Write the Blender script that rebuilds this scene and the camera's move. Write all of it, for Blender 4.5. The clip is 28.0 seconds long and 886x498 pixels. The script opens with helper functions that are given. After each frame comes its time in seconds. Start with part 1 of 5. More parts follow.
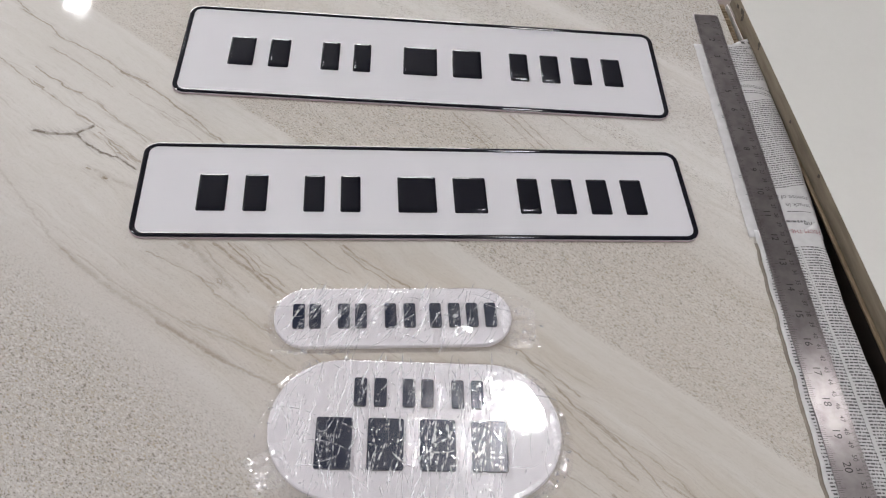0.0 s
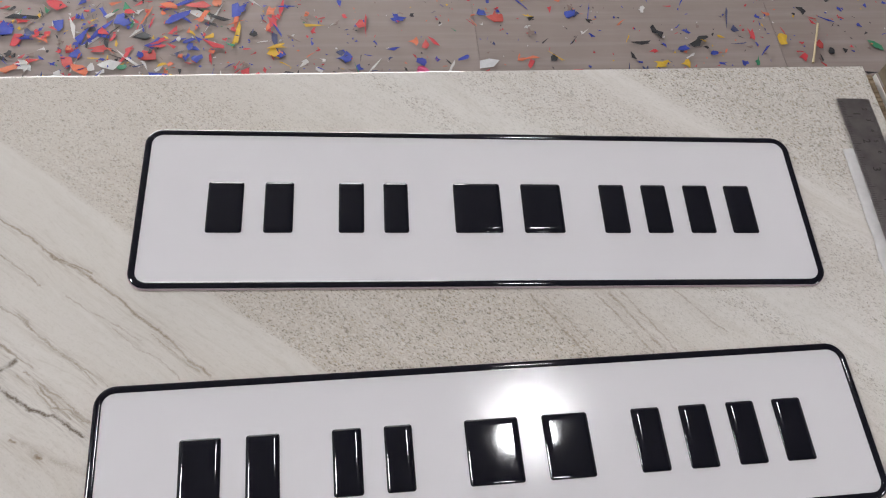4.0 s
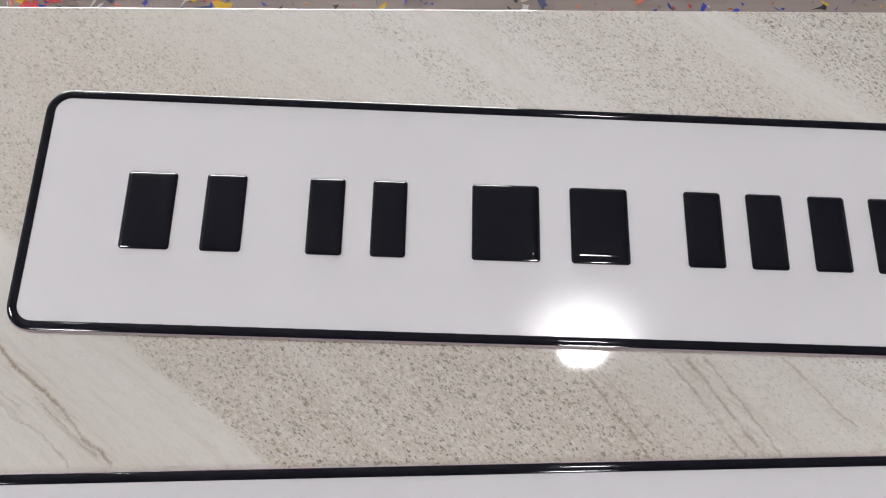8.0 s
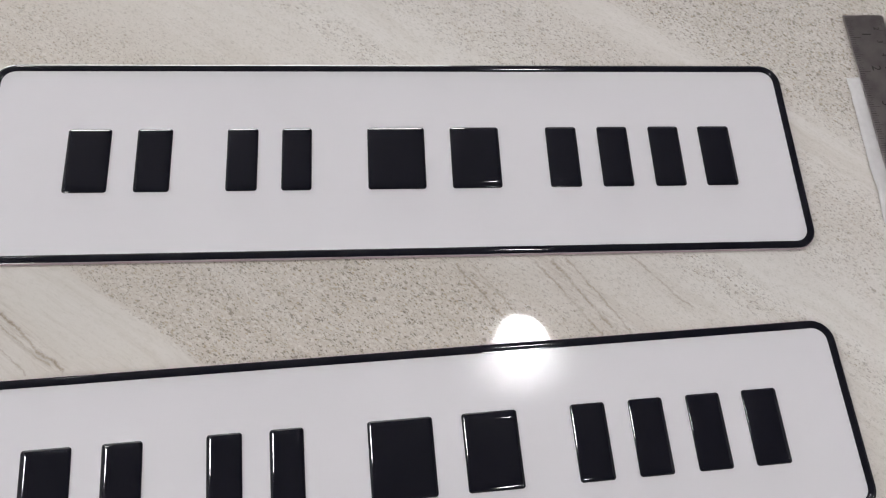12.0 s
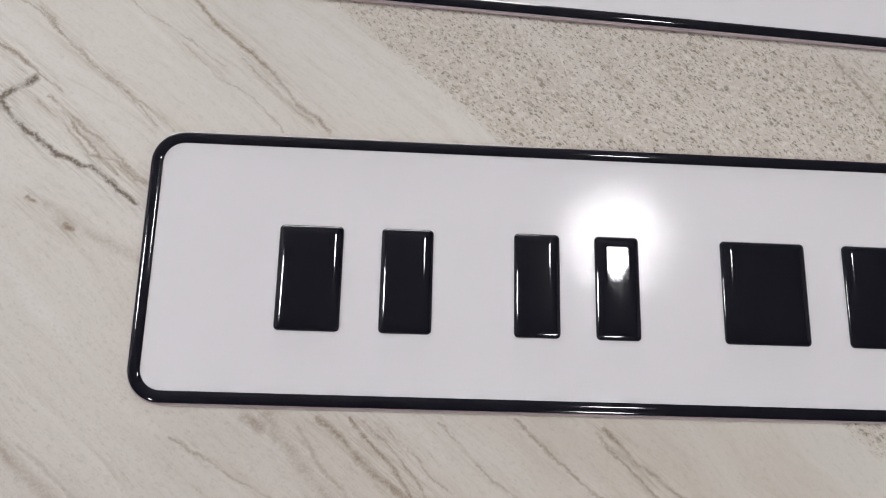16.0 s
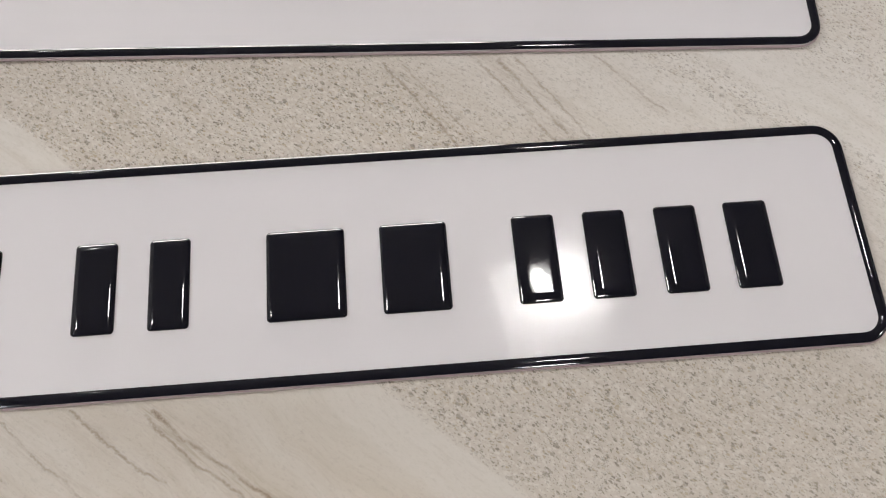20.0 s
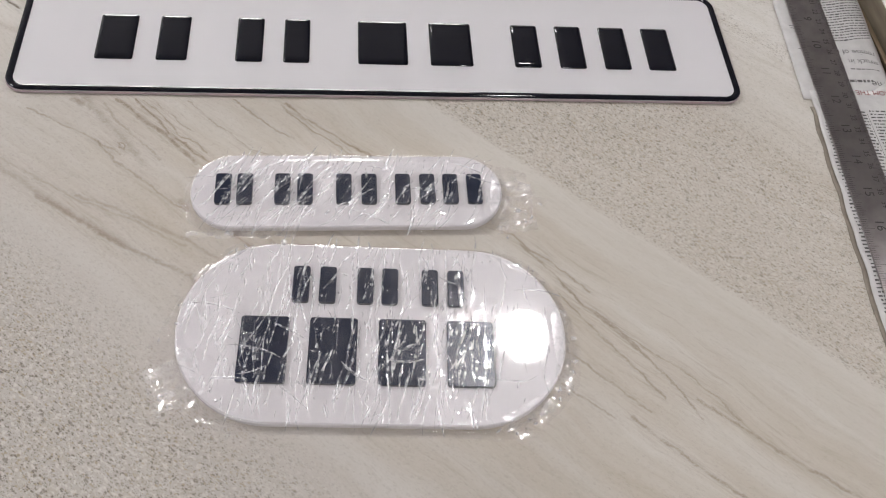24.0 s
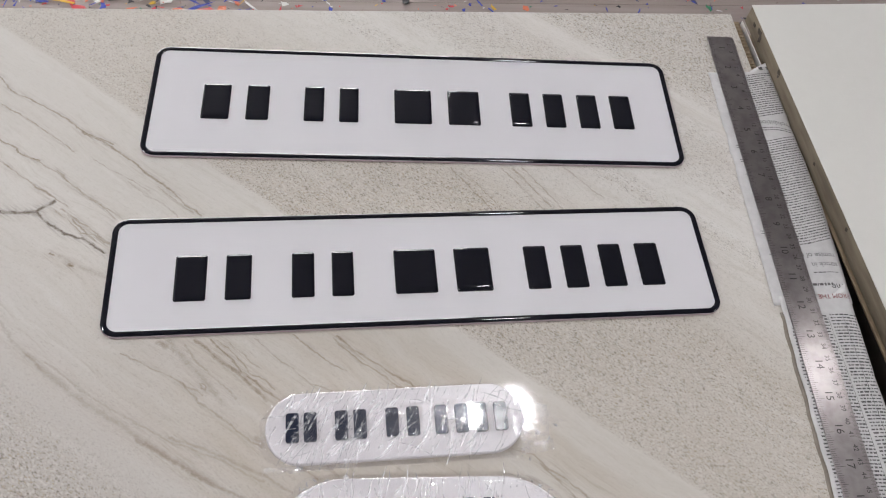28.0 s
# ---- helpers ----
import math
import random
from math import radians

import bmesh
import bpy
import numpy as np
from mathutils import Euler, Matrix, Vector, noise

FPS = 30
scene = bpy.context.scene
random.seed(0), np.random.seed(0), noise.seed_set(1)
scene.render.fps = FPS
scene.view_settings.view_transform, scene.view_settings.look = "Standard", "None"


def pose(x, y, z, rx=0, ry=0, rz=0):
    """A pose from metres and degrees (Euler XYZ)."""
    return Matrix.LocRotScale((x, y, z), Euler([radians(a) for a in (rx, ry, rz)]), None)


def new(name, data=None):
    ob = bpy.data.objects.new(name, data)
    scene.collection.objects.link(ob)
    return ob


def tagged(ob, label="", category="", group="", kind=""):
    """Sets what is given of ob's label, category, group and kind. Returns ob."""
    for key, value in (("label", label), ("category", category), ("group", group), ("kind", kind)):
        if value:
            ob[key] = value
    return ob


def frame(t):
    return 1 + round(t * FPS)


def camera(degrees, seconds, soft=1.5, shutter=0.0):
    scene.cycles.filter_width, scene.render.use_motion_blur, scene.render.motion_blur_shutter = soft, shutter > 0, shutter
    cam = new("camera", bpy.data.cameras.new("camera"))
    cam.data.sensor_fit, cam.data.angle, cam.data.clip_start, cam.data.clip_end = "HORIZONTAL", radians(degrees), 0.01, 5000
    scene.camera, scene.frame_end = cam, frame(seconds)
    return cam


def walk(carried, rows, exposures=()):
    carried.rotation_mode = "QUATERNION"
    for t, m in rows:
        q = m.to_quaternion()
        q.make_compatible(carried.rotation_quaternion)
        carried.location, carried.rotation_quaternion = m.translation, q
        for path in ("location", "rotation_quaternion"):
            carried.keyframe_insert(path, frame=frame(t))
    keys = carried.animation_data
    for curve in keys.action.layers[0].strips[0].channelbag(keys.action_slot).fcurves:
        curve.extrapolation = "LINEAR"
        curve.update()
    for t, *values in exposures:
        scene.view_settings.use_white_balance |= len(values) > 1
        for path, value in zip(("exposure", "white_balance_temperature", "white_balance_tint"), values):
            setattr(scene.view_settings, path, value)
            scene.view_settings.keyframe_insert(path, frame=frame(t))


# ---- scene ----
# ---------------------------------------------------------------- camera
TOP = 0.677          # height of the table's surface over the floor
cam = camera(57.09, 28.0, soft=1.1)
# seconds; eye over the table's origin; turn, tilt, lean
ROWS = [
    (0, -0.0557, -0.3909, 0.5331, -10.60, -53.94, 8.90),
    (0.5, -0.0591, -0.3837, 0.5334, -11.19, -53.95, 8.01),
    (1, -0.0670, -0.3592, 0.5299, -11.21, -54.10, 7.86),
    (1.5, -0.0772, -0.3241, 0.5229, -11.36, -54.25, 7.77),
    (2, -0.0963, -0.2791, 0.5255, -13.23, -54.82, 8.79),
    (2.5, -0.1302, -0.2192, 0.5222, -15.97, -54.81, 9.86),
    (3, -0.1442, -0.1630, 0.5091, -18.09, -55.60, 10.17),
    (3.5, -0.1180, -0.1096, 0.4948, -18.17, -58.41, 11.24),
    (4, -0.0915, -0.0667, 0.4757, -16.08, -61.52, 11.84),
    (4.5, -0.0727, -0.0231, 0.4545, -12.12, -64.43, 10.60),
    (6.5, -0.0661, 0.0698, 0.3609, -7.80, -69.87, 7.06),
    (7, -0.0632, 0.0676, 0.3622, -7.71, -69.89, 7.02),
    (7.5, -0.0542, 0.0669, 0.3628, -8.79, -69.78, 8.00),
    (8, -0.0428, 0.0718, 0.3641, -8.61, -70.68, 7.67),
    (8.5, -0.0383, 0.0705, 0.3649, -10.64, -70.66, 8.14),
    (9, -0.0397, 0.0663, 0.3711, -13.80, -70.22, 10.36),
    (9.5, -0.0380, 0.0591, 0.3727, -15.84, -69.12, 11.91),
    (10, -0.0322, 0.0543, 0.3789, -16.31, -68.96, 12.09),
    (10.5, -0.0272, 0.0468, 0.3856, -17.02, -68.68, 12.44),
    (11, -0.0226, 0.0368, 0.3921, -17.26, -68.19, 12.31),
    (11.5, -0.0216, 0.0197, 0.4009, -17.91, -67.95, 12.78),
    (13.5, -0.0297, -0.0812, 0.4377, -13.13, -68.14, 11.45),
    (14, -0.0574, -0.0905, 0.4334, -14.14, -67.79, 12.84),
    (14.5, -0.0982, -0.0823, 0.4030, -14.53, -68.73, 13.69),
    (15, -0.1306, -0.0583, 0.3591, -15.16, -70.90, 15.86),
    (15.5, -0.1370, -0.0349, 0.3145, -11.83, -72.87, 13.59),
    (16, -0.1400, -0.0165, 0.2930, -12.50, -75.43, 14.25),
    (16.5, -0.1312, -0.0054, 0.2793, -10.12, -77.08, 11.64),
    (17, -0.1176, 0.0025, 0.2762, -8.40, -77.87, 9.39),
    (17.5, -0.1000, 0.0052, 0.2797, -7.75, -78.66, 8.12),
    (18, -0.0717, 0.0106, 0.2897, -11.85, -79.51, 11.56),
    (18.5, -0.0377, 0.0066, 0.2953, -13.38, -77.83, 12.43),
    (19, -0.0021, -0.0084, 0.2999, -13.28, -74.86, 11.70),
    (19.5, 0.0340, -0.0265, 0.3039, -9.24, -72.48, 6.21),
    (20, 0.0364, -0.0642, 0.3231, -8.54, -69.89, 4.10),
    (20.5, 0.0203, -0.0987, 0.3361, -13.22, -68.08, 7.57),
    (21, -0.0077, -0.1297, 0.3451, -17.98, -65.84, 11.98),
    (21.5, -0.0302, -0.1421, 0.3454, -18.35, -65.58, 12.41),
    (22, -0.0628, -0.1677, 0.3345, -19.91, -65.53, 12.33),
    (22.5, -0.0681, -0.1903, 0.3298, -21.07, -66.40, 12.75),
    (24.5, -0.0165, -0.3873, 0.4398, -9.72, -52.18, 8.93),
    (25, -0.0357, -0.3969, 0.4886, -8.71, -47.15, 7.93),
    (25.5, -0.0466, -0.3671, 0.5140, -9.49, -48.63, 6.99),
    (26, -0.0489, -0.2905, 0.5236, -11.62, -51.66, 7.66),
    (26.5, -0.0582, -0.2446, 0.5255, -12.85, -54.12, 8.52),
    (27, -0.0644, -0.2322, 0.5256, -13.55, -55.82, 8.79),
    (27.5, -0.0662, -0.2415, 0.5269, -14.22, -57.20, 9.74),
    (28, -0.0617, -0.2628, 0.5487, -14.01, -58.33, 10.34)
]


def held(x, y, z, turn, tilt, lean):
    return pose(x, y, z + TOP, 90 + tilt, 0, turn) @ pose(0, 0, 0, 0, 0, lean)


# seconds, stops, kelvin, tint
EXPOSURES = [(0.0, 0.04, 6450, 10), (4.0, 0.0, 6480, 10), (7.0, 0.05, 6500, 10), (11.0, 0.04, 6500, 10), (14.0, 0.08, 6600, 10), (15.0, 0.09, 6680, 10),
             (16.0, 0.08, 6480, 10), (18.0, 0.10, 6550, 10), (19.0, 0.10, 6620, 10), (20.0, 0.07, 6850, 10), (21.0, 0.09, 6700, 10), (22.0, 0.10, 6520, 10),
             (25.0, 0.02, 6680, 10), (26.0, 0.04, 6500, 10), (27.0, 0.05, 6380, 10), (28.0, 0.05, 6430, 10)]
walk(cam, [(t, held(*p)) for t, *p in ROWS], EXPOSURES)

# ---------------------------------------------------------------- light
CEILING = TOP + 1.75
LAMP_POWER = 125.0
world = bpy.data.worlds.new("room_air")
scene.world = world
world.use_nodes = True
world.node_tree.nodes["Background"].inputs[0].default_value = (0.95, 0.97, 1.0, 1)
world.node_tree.nodes["Background"].inputs[1].default_value = 0.02


# ---------------------------------------------------------------- node helpers
class Mat:
    """A small wrapper that builds a node material."""

    def __init__(self, name, color=(0.5, 0.5, 0.5), rough=0.5, metal=0.0, ior=1.5):
        self.m = bpy.data.materials.new(name)
        self.m.use_nodes = True
        self.t = self.m.node_tree
        self.b = self.t.nodes["Principled BSDF"]
        self.out = self.t.nodes["Material Output"]
        self.set("Base Color", (*color, 1))
        self.set("Roughness", rough)
        self.set("Metallic", metal)
        self.set("IOR", ior)

    def set(self, socket, value):
        if isinstance(value, bpy.types.NodeSocket):
            self.t.links.new(value, self.b.inputs[socket])
        else:
            self.b.inputs[socket].default_value = value

    def n(self, kind, *ins, operation="", use_clamp=False, data_type="", blend_type=""):
        node = self.t.nodes.new(kind)
        if operation:
            node.operation = operation
        if use_clamp:
            node.use_clamp = True
        if data_type:
            node.data_type = data_type
        if blend_type:
            node.blend_type = blend_type
        for i, v in enumerate(ins):
            if v is None:
                continue
            if isinstance(v, bpy.types.NodeSocket):
                self.t.links.new(v, node.inputs[i])
            else:
                node.inputs[i].default_value = v
        return node

    def math(self, op, *ins, clamp=False):
        return self.n("ShaderNodeMath", *ins, operation=op, use_clamp=clamp).outputs[0]

    def coord(self):
        return self.n("ShaderNodeTexCoord").outputs["Object"]

    def scaled(self, vec, scale, rot=0.0):
        node = self.n("ShaderNodeMapping", vec)
        node.inputs["Scale"].default_value = scale
        node.inputs["Rotation"].default_value = (0, 0, rot)
        return node.outputs[0]

    def noise(self, vec, scale, detail=4.0, rough=0.5):
        node = self.n("ShaderNodeTexNoise", vec)
        node.inputs["Scale"].default_value = scale
        node.inputs["Detail"].default_value = detail
        node.inputs["Roughness"].default_value = rough
        return node.outputs["Fac"]

    def voronoi(self, vec, scale, out="Distance"):
        node = self.n("ShaderNodeTexVoronoi", vec)
        node.inputs["Scale"].default_value = scale
        return node.outputs[out]

    def ramp(self, fac, stops, interpolation="LINEAR"):
        node = self.n("ShaderNodeValToRGB", fac)
        node.color_ramp.interpolation = interpolation
        el = node.color_ramp.elements
        while len(el) < len(stops):
            el.new(0.5)
        for e, (p, c) in zip(el, stops):
            e.position = p
            e.color = (*c, 1) if isinstance(c, tuple) else (c, c, c, 1)
        return node.outputs[0]

    def span(self, v, a, b, lo=0.0, hi=1.0):
        node = self.n("ShaderNodeMapRange", v, a, b, lo, hi)
        return node.outputs[0]

    def mix(self, fac, a, b, mode="MIX"):
        node = self.n("ShaderNodeMix", data_type="RGBA", blend_type=mode)
        for i, v in ((0, fac), (6, a), (7, b)):
            if isinstance(v, bpy.types.NodeSocket):
                self.t.links.new(v, node.inputs[i])
            else:
                node.inputs[i].default_value = v if i == 0 else (*v, 1)
        return node.outputs[2]

    def bump(self, height, strength, distance):
        node = self.n("ShaderNodeBump")
        node.inputs["Strength"].default_value = strength
        node.inputs["Distance"].default_value = distance
        self.t.links.new(height, node.inputs["Height"])
        self.t.links.new(node.outputs[0], self.b.inputs["Normal"])
        return node.outputs[0]


def grained(name, a, b, rough, scale, bump=0.0, metal=0.0, dist=0.001, stretch=(1, 1, 1)):
    """Two tones that change at two sizes, with some relief."""
    m = Mat(name, a, rough, metal)
    c = m.scaled(m.coord(), stretch)
    f = m.math("ADD", m.math("MULTIPLY", m.noise(c, scale, 6, 0.6), 0.6), m.math("MULTIPLY", m.noise(c, scale * 0.13, 3), 0.4))
    m.set("Base Color", m.mix(m.span(f, 0.35, 0.65), a, b))
    m.set("Roughness", m.span(m.noise(c, scale * 0.4, 3), 0.3, 0.7, rough * 0.8, min(1, rough * 1.2)))
    if bump:
        m.bump(m.noise(c, scale * 1.7, 5), bump, dist)
    return m.m


def emitter(name, color, strength):
    m = bpy.data.materials.new(name)
    m.use_nodes = True
    nt = m.node_tree
    nt.nodes.remove(nt.nodes["Principled BSDF"])
    e = nt.nodes.new("ShaderNodeEmission")
    e.inputs[0].default_value, e.inputs[1].default_value = (*color, 1), strength
    nt.links.new(e.outputs[0], nt.nodes["Material Output"].inputs[0])
    return m


# ---------------------------------------------------------------- polished stone of the table
VEINS = []


def vein(width, strength, *line):
    """One vein or crack of the stone, from point to point over the table."""
    VEINS.append((list(zip(line[::2], line[1::2])), width, strength))


vein(0.0016, 0.8, -0.268, 0.188, -0.245, 0.173, -0.224, 0.156, -0.213, 0.144, -0.200, 0.134, -0.189, 0.123, -0.180, 0.113, -0.168, 0.102)
vein(0.0009, 0.5, -0.203, 0.131, -0.190, 0.119, -0.175, 0.105)
vein(0.0008, 0.45, -0.256, 0.160, -0.243, 0.150, -0.226, 0.139, -0.209, 0.127)
vein(0.0008, 0.4, -0.227, 0.137, -0.211, 0.122, -0.199, 0.116, -0.185, 0.101)
vein(0.0010, 0.5, -0.302, 0.161, -0.283, 0.147, -0.267, 0.134, -0.254, 0.121, -0.238, 0.110, -0.226, 0.100)
vein(0.0009, 0.5, -0.283, 0.149, -0.272, 0.138, -0.260, 0.126, -0.248, 0.118, -0.233, 0.102)
vein(0.0014, 0.7, -0.298, 0.135, -0.289, 0.129, -0.284, 0.125)
vein(0.0012, 0.7, -0.268, 0.106, -0.259, 0.096, -0.250, 0.086, -0.245, 0.082)
vein(0.0010, 0.55, -0.278, 0.110, -0.265, 0.099, -0.256, 0.089, -0.246, 0.087, -0.235, 0.079)
vein(0.0016, 0.95, -0.276, 0.072, -0.273, 0.070)
vein(0.0018, 0.95, -0.261, 0.062, -0.258, 0.060)
vein(0.0040, 0.35, -0.269, 0.069, -0.258, 0.062, -0.246, 0.055, -0.235, 0.050)
vein(0.0028, 0.6, -0.191, -0.005, -0.186, -0.009)
vein(0.0040, 0.42, -0.184, -0.005, -0.174, -0.018, -0.162, -0.031, -0.153, -0.042, -0.145, -0.052)
vein(0.0015, 0.4, -0.173, -0.008, -0.165, -0.020, -0.151, -0.034, -0.135, -0.050)
vein(0.0022, 0.75, -0.166, -0.005, -0.157, -0.012, -0.149, -0.020, -0.141, -0.027, -0.134, -0.032, -0.125, -0.042, -0.114, -0.053)
vein(0.0014, 0.8, -0.155, -0.005, -0.147, -0.013, -0.140, -0.021, -0.132, -0.031, -0.122, -0.039, -0.116, -0.046, -0.106, -0.053)
vein(0.0010, 0.6, -0.150, -0.005, -0.141, -0.013, -0.136, -0.020, -0.130, -0.025, -0.126, -0.032, -0.117, -0.037, -0.109, -0.046)
vein(0.0009, 0.5, -0.142, -0.007, -0.132, -0.017, -0.120, -0.028)
vein(0.0009, 0.5, -0.123, -0.005, -0.111, -0.018, -0.096, -0.031, -0.083, -0.043, -0.069, -0.048)
vein(0.0012, 0.65, -0.096, -0.004, -0.081, -0.018, -0.069, -0.028, -0.058, -0.034)
vein(0.0012, 0.65, -0.068, -0.007, -0.058, -0.018, -0.047, -0.028, -0.036, -0.036, -0.026, -0.045, -0.020, -0.049)
vein(0.0014, 0.8, -0.065, -0.006, -0.052, -0.018, -0.037, -0.029, -0.026, -0.038, -0.016, -0.044, -0.010, -0.050)
vein(0.0011, 0.55, -0.217, -0.012, -0.204, -0.019, -0.190, -0.027, -0.182, -0.032, -0.171, -0.039, -0.158, -0.047)
vein(0.0008, 0.6, -0.161, -0.038, -0.158, -0.039, -0.156, -0.043, -0.160, -0.042, -0.161, -0.038)
vein(0.0012, 0.5, -0.172, -0.038, -0.161, -0.051, -0.145, -0.064, -0.132, -0.075, -0.117, -0.087)
vein(0.0022, 0.5, -0.200, -0.076, -0.178, -0.090, -0.161, -0.101, -0.148, -0.109, -0.134, -0.117, -0.121, -0.123, -0.105, -0.133)
vein(0.0020, 0.4, -0.178, -0.076, -0.157, -0.084, -0.139, -0.093, -0.114, -0.106, -0.097, -0.118)
vein(0.0030, 0.4, -0.121, -0.079, -0.116, -0.085)
vein(0.0014, 0.7, -0.089, -0.103, -0.080, -0.110)
vein(0.0014, 0.6, -0.073, -0.103, -0.065, -0.111)
vein(0.0013, 0.6, 0.054, -0.098, 0.069, -0.103, 0.076, -0.112, 0.089, -0.121, 0.097, -0.130, 0.109, -0.141)
vein(0.0012, 0.55, 0.072, -0.109, 0.084, -0.122, 0.095, -0.137, 0.107, -0.153, 0.119, -0.164, 0.129, -0.177)
vein(0.0013, 0.6, 0.094, -0.135, 0.104, -0.149, 0.119, -0.162, 0.132, -0.179, 0.145, -0.196, 0.157, -0.216)
vein(0.0012, 0.6, 0.091, -0.142, 0.106, -0.162, 0.123, -0.183, 0.139, -0.204)
vein(0.0010, 0.5, 0.115, -0.160, 0.133, -0.175, 0.151, -0.188, 0.168, -0.205, 0.177, -0.218)
vein(0.0012, 0.5, 0.092, -0.178, 0.109, -0.193, 0.130, -0.212)
vein(0.0012, 0.5, 0.085, -0.195, 0.110, -0.215)
vein(0.0012, 0.75, -0.372, 0.270, -0.358, 0.260, -0.341, 0.247, -0.331, 0.233, -0.312, 0.222, -0.289, 0.207, -0.268, 0.189, -0.242, 0.174)
vein(0.0011, 0.65, -0.336, 0.218, -0.318, 0.206, -0.296, 0.188, -0.272, 0.168)
vein(0.0013, 0.8, -0.343, 0.192, -0.329, 0.179, -0.319, 0.174, -0.312, 0.166, -0.297, 0.159)
vein(0.0012, 0.8, -0.340, 0.173, -0.331, 0.164)
vein(0.0010, 0.55, -0.320, 0.154, -0.308, 0.143, -0.287, 0.128, -0.270, 0.114)
vein(0.0012, 0.6, -0.274, 0.112, -0.258, 0.099, -0.242, 0.086, -0.230, 0.076)
vein(0.0028, 1.0, -0.327, 0.113, -0.317, 0.110, -0.303, 0.109, -0.292, 0.110, -0.286, 0.116, -0.280, 0.119)
vein(0.0018, 1.0, -0.292, 0.110, -0.283, 0.100, -0.270, 0.090, -0.253, 0.083, -0.237, 0.071)
vein(0.0020, 0.3, -0.344, 0.068, -0.320, 0.039, -0.290, 0.000, -0.269, -0.021)
vein(0.0040, 0.38, -0.279, -0.011, -0.259, -0.029, -0.235, -0.049, -0.212, -0.064, -0.190, -0.081, -0.168, -0.096, -0.147, -0.109)
vein(0.0015, 0.33, -0.266, -0.016, -0.236, -0.042, -0.209, -0.059, -0.178, -0.079, -0.148, -0.091, -0.115, -0.110)
vein(0.0014, 0.55, 0.035, 0.144, 0.050, 0.122, 0.066, 0.099)
vein(0.0010, 0.45, 0.043, 0.144, 0.072, 0.103)
vein(0.0014, 0.55, 0.078, 0.144, 0.094, 0.121, 0.108, 0.100)
vein(0.0017, 0.6, 0.087, 0.144, 0.101, 0.124, 0.116, 0.101)
vein(0.0013, 0.5, 0.095, 0.144, 0.110, 0.123, 0.124, 0.100)
vein(0.0012, 0.45, 0.132, 0.143, 0.160, 0.112)
vein(0.0012, 0.7, -0.42, 0.31, -0.381, 0.284, -0.360, 0.262)
vein(0.0012, 0.7, -0.40, 0.224, -0.376, 0.202, -0.343, 0.172, -0.320, 0.154)
vein(0.0016, 0.6, 0.157, -0.205, 0.19, -0.232, 0.23, -0.26)
vein(0.0018, 0.6, 0.12, -0.215, 0.16, -0.25, 0.20, -0.28)


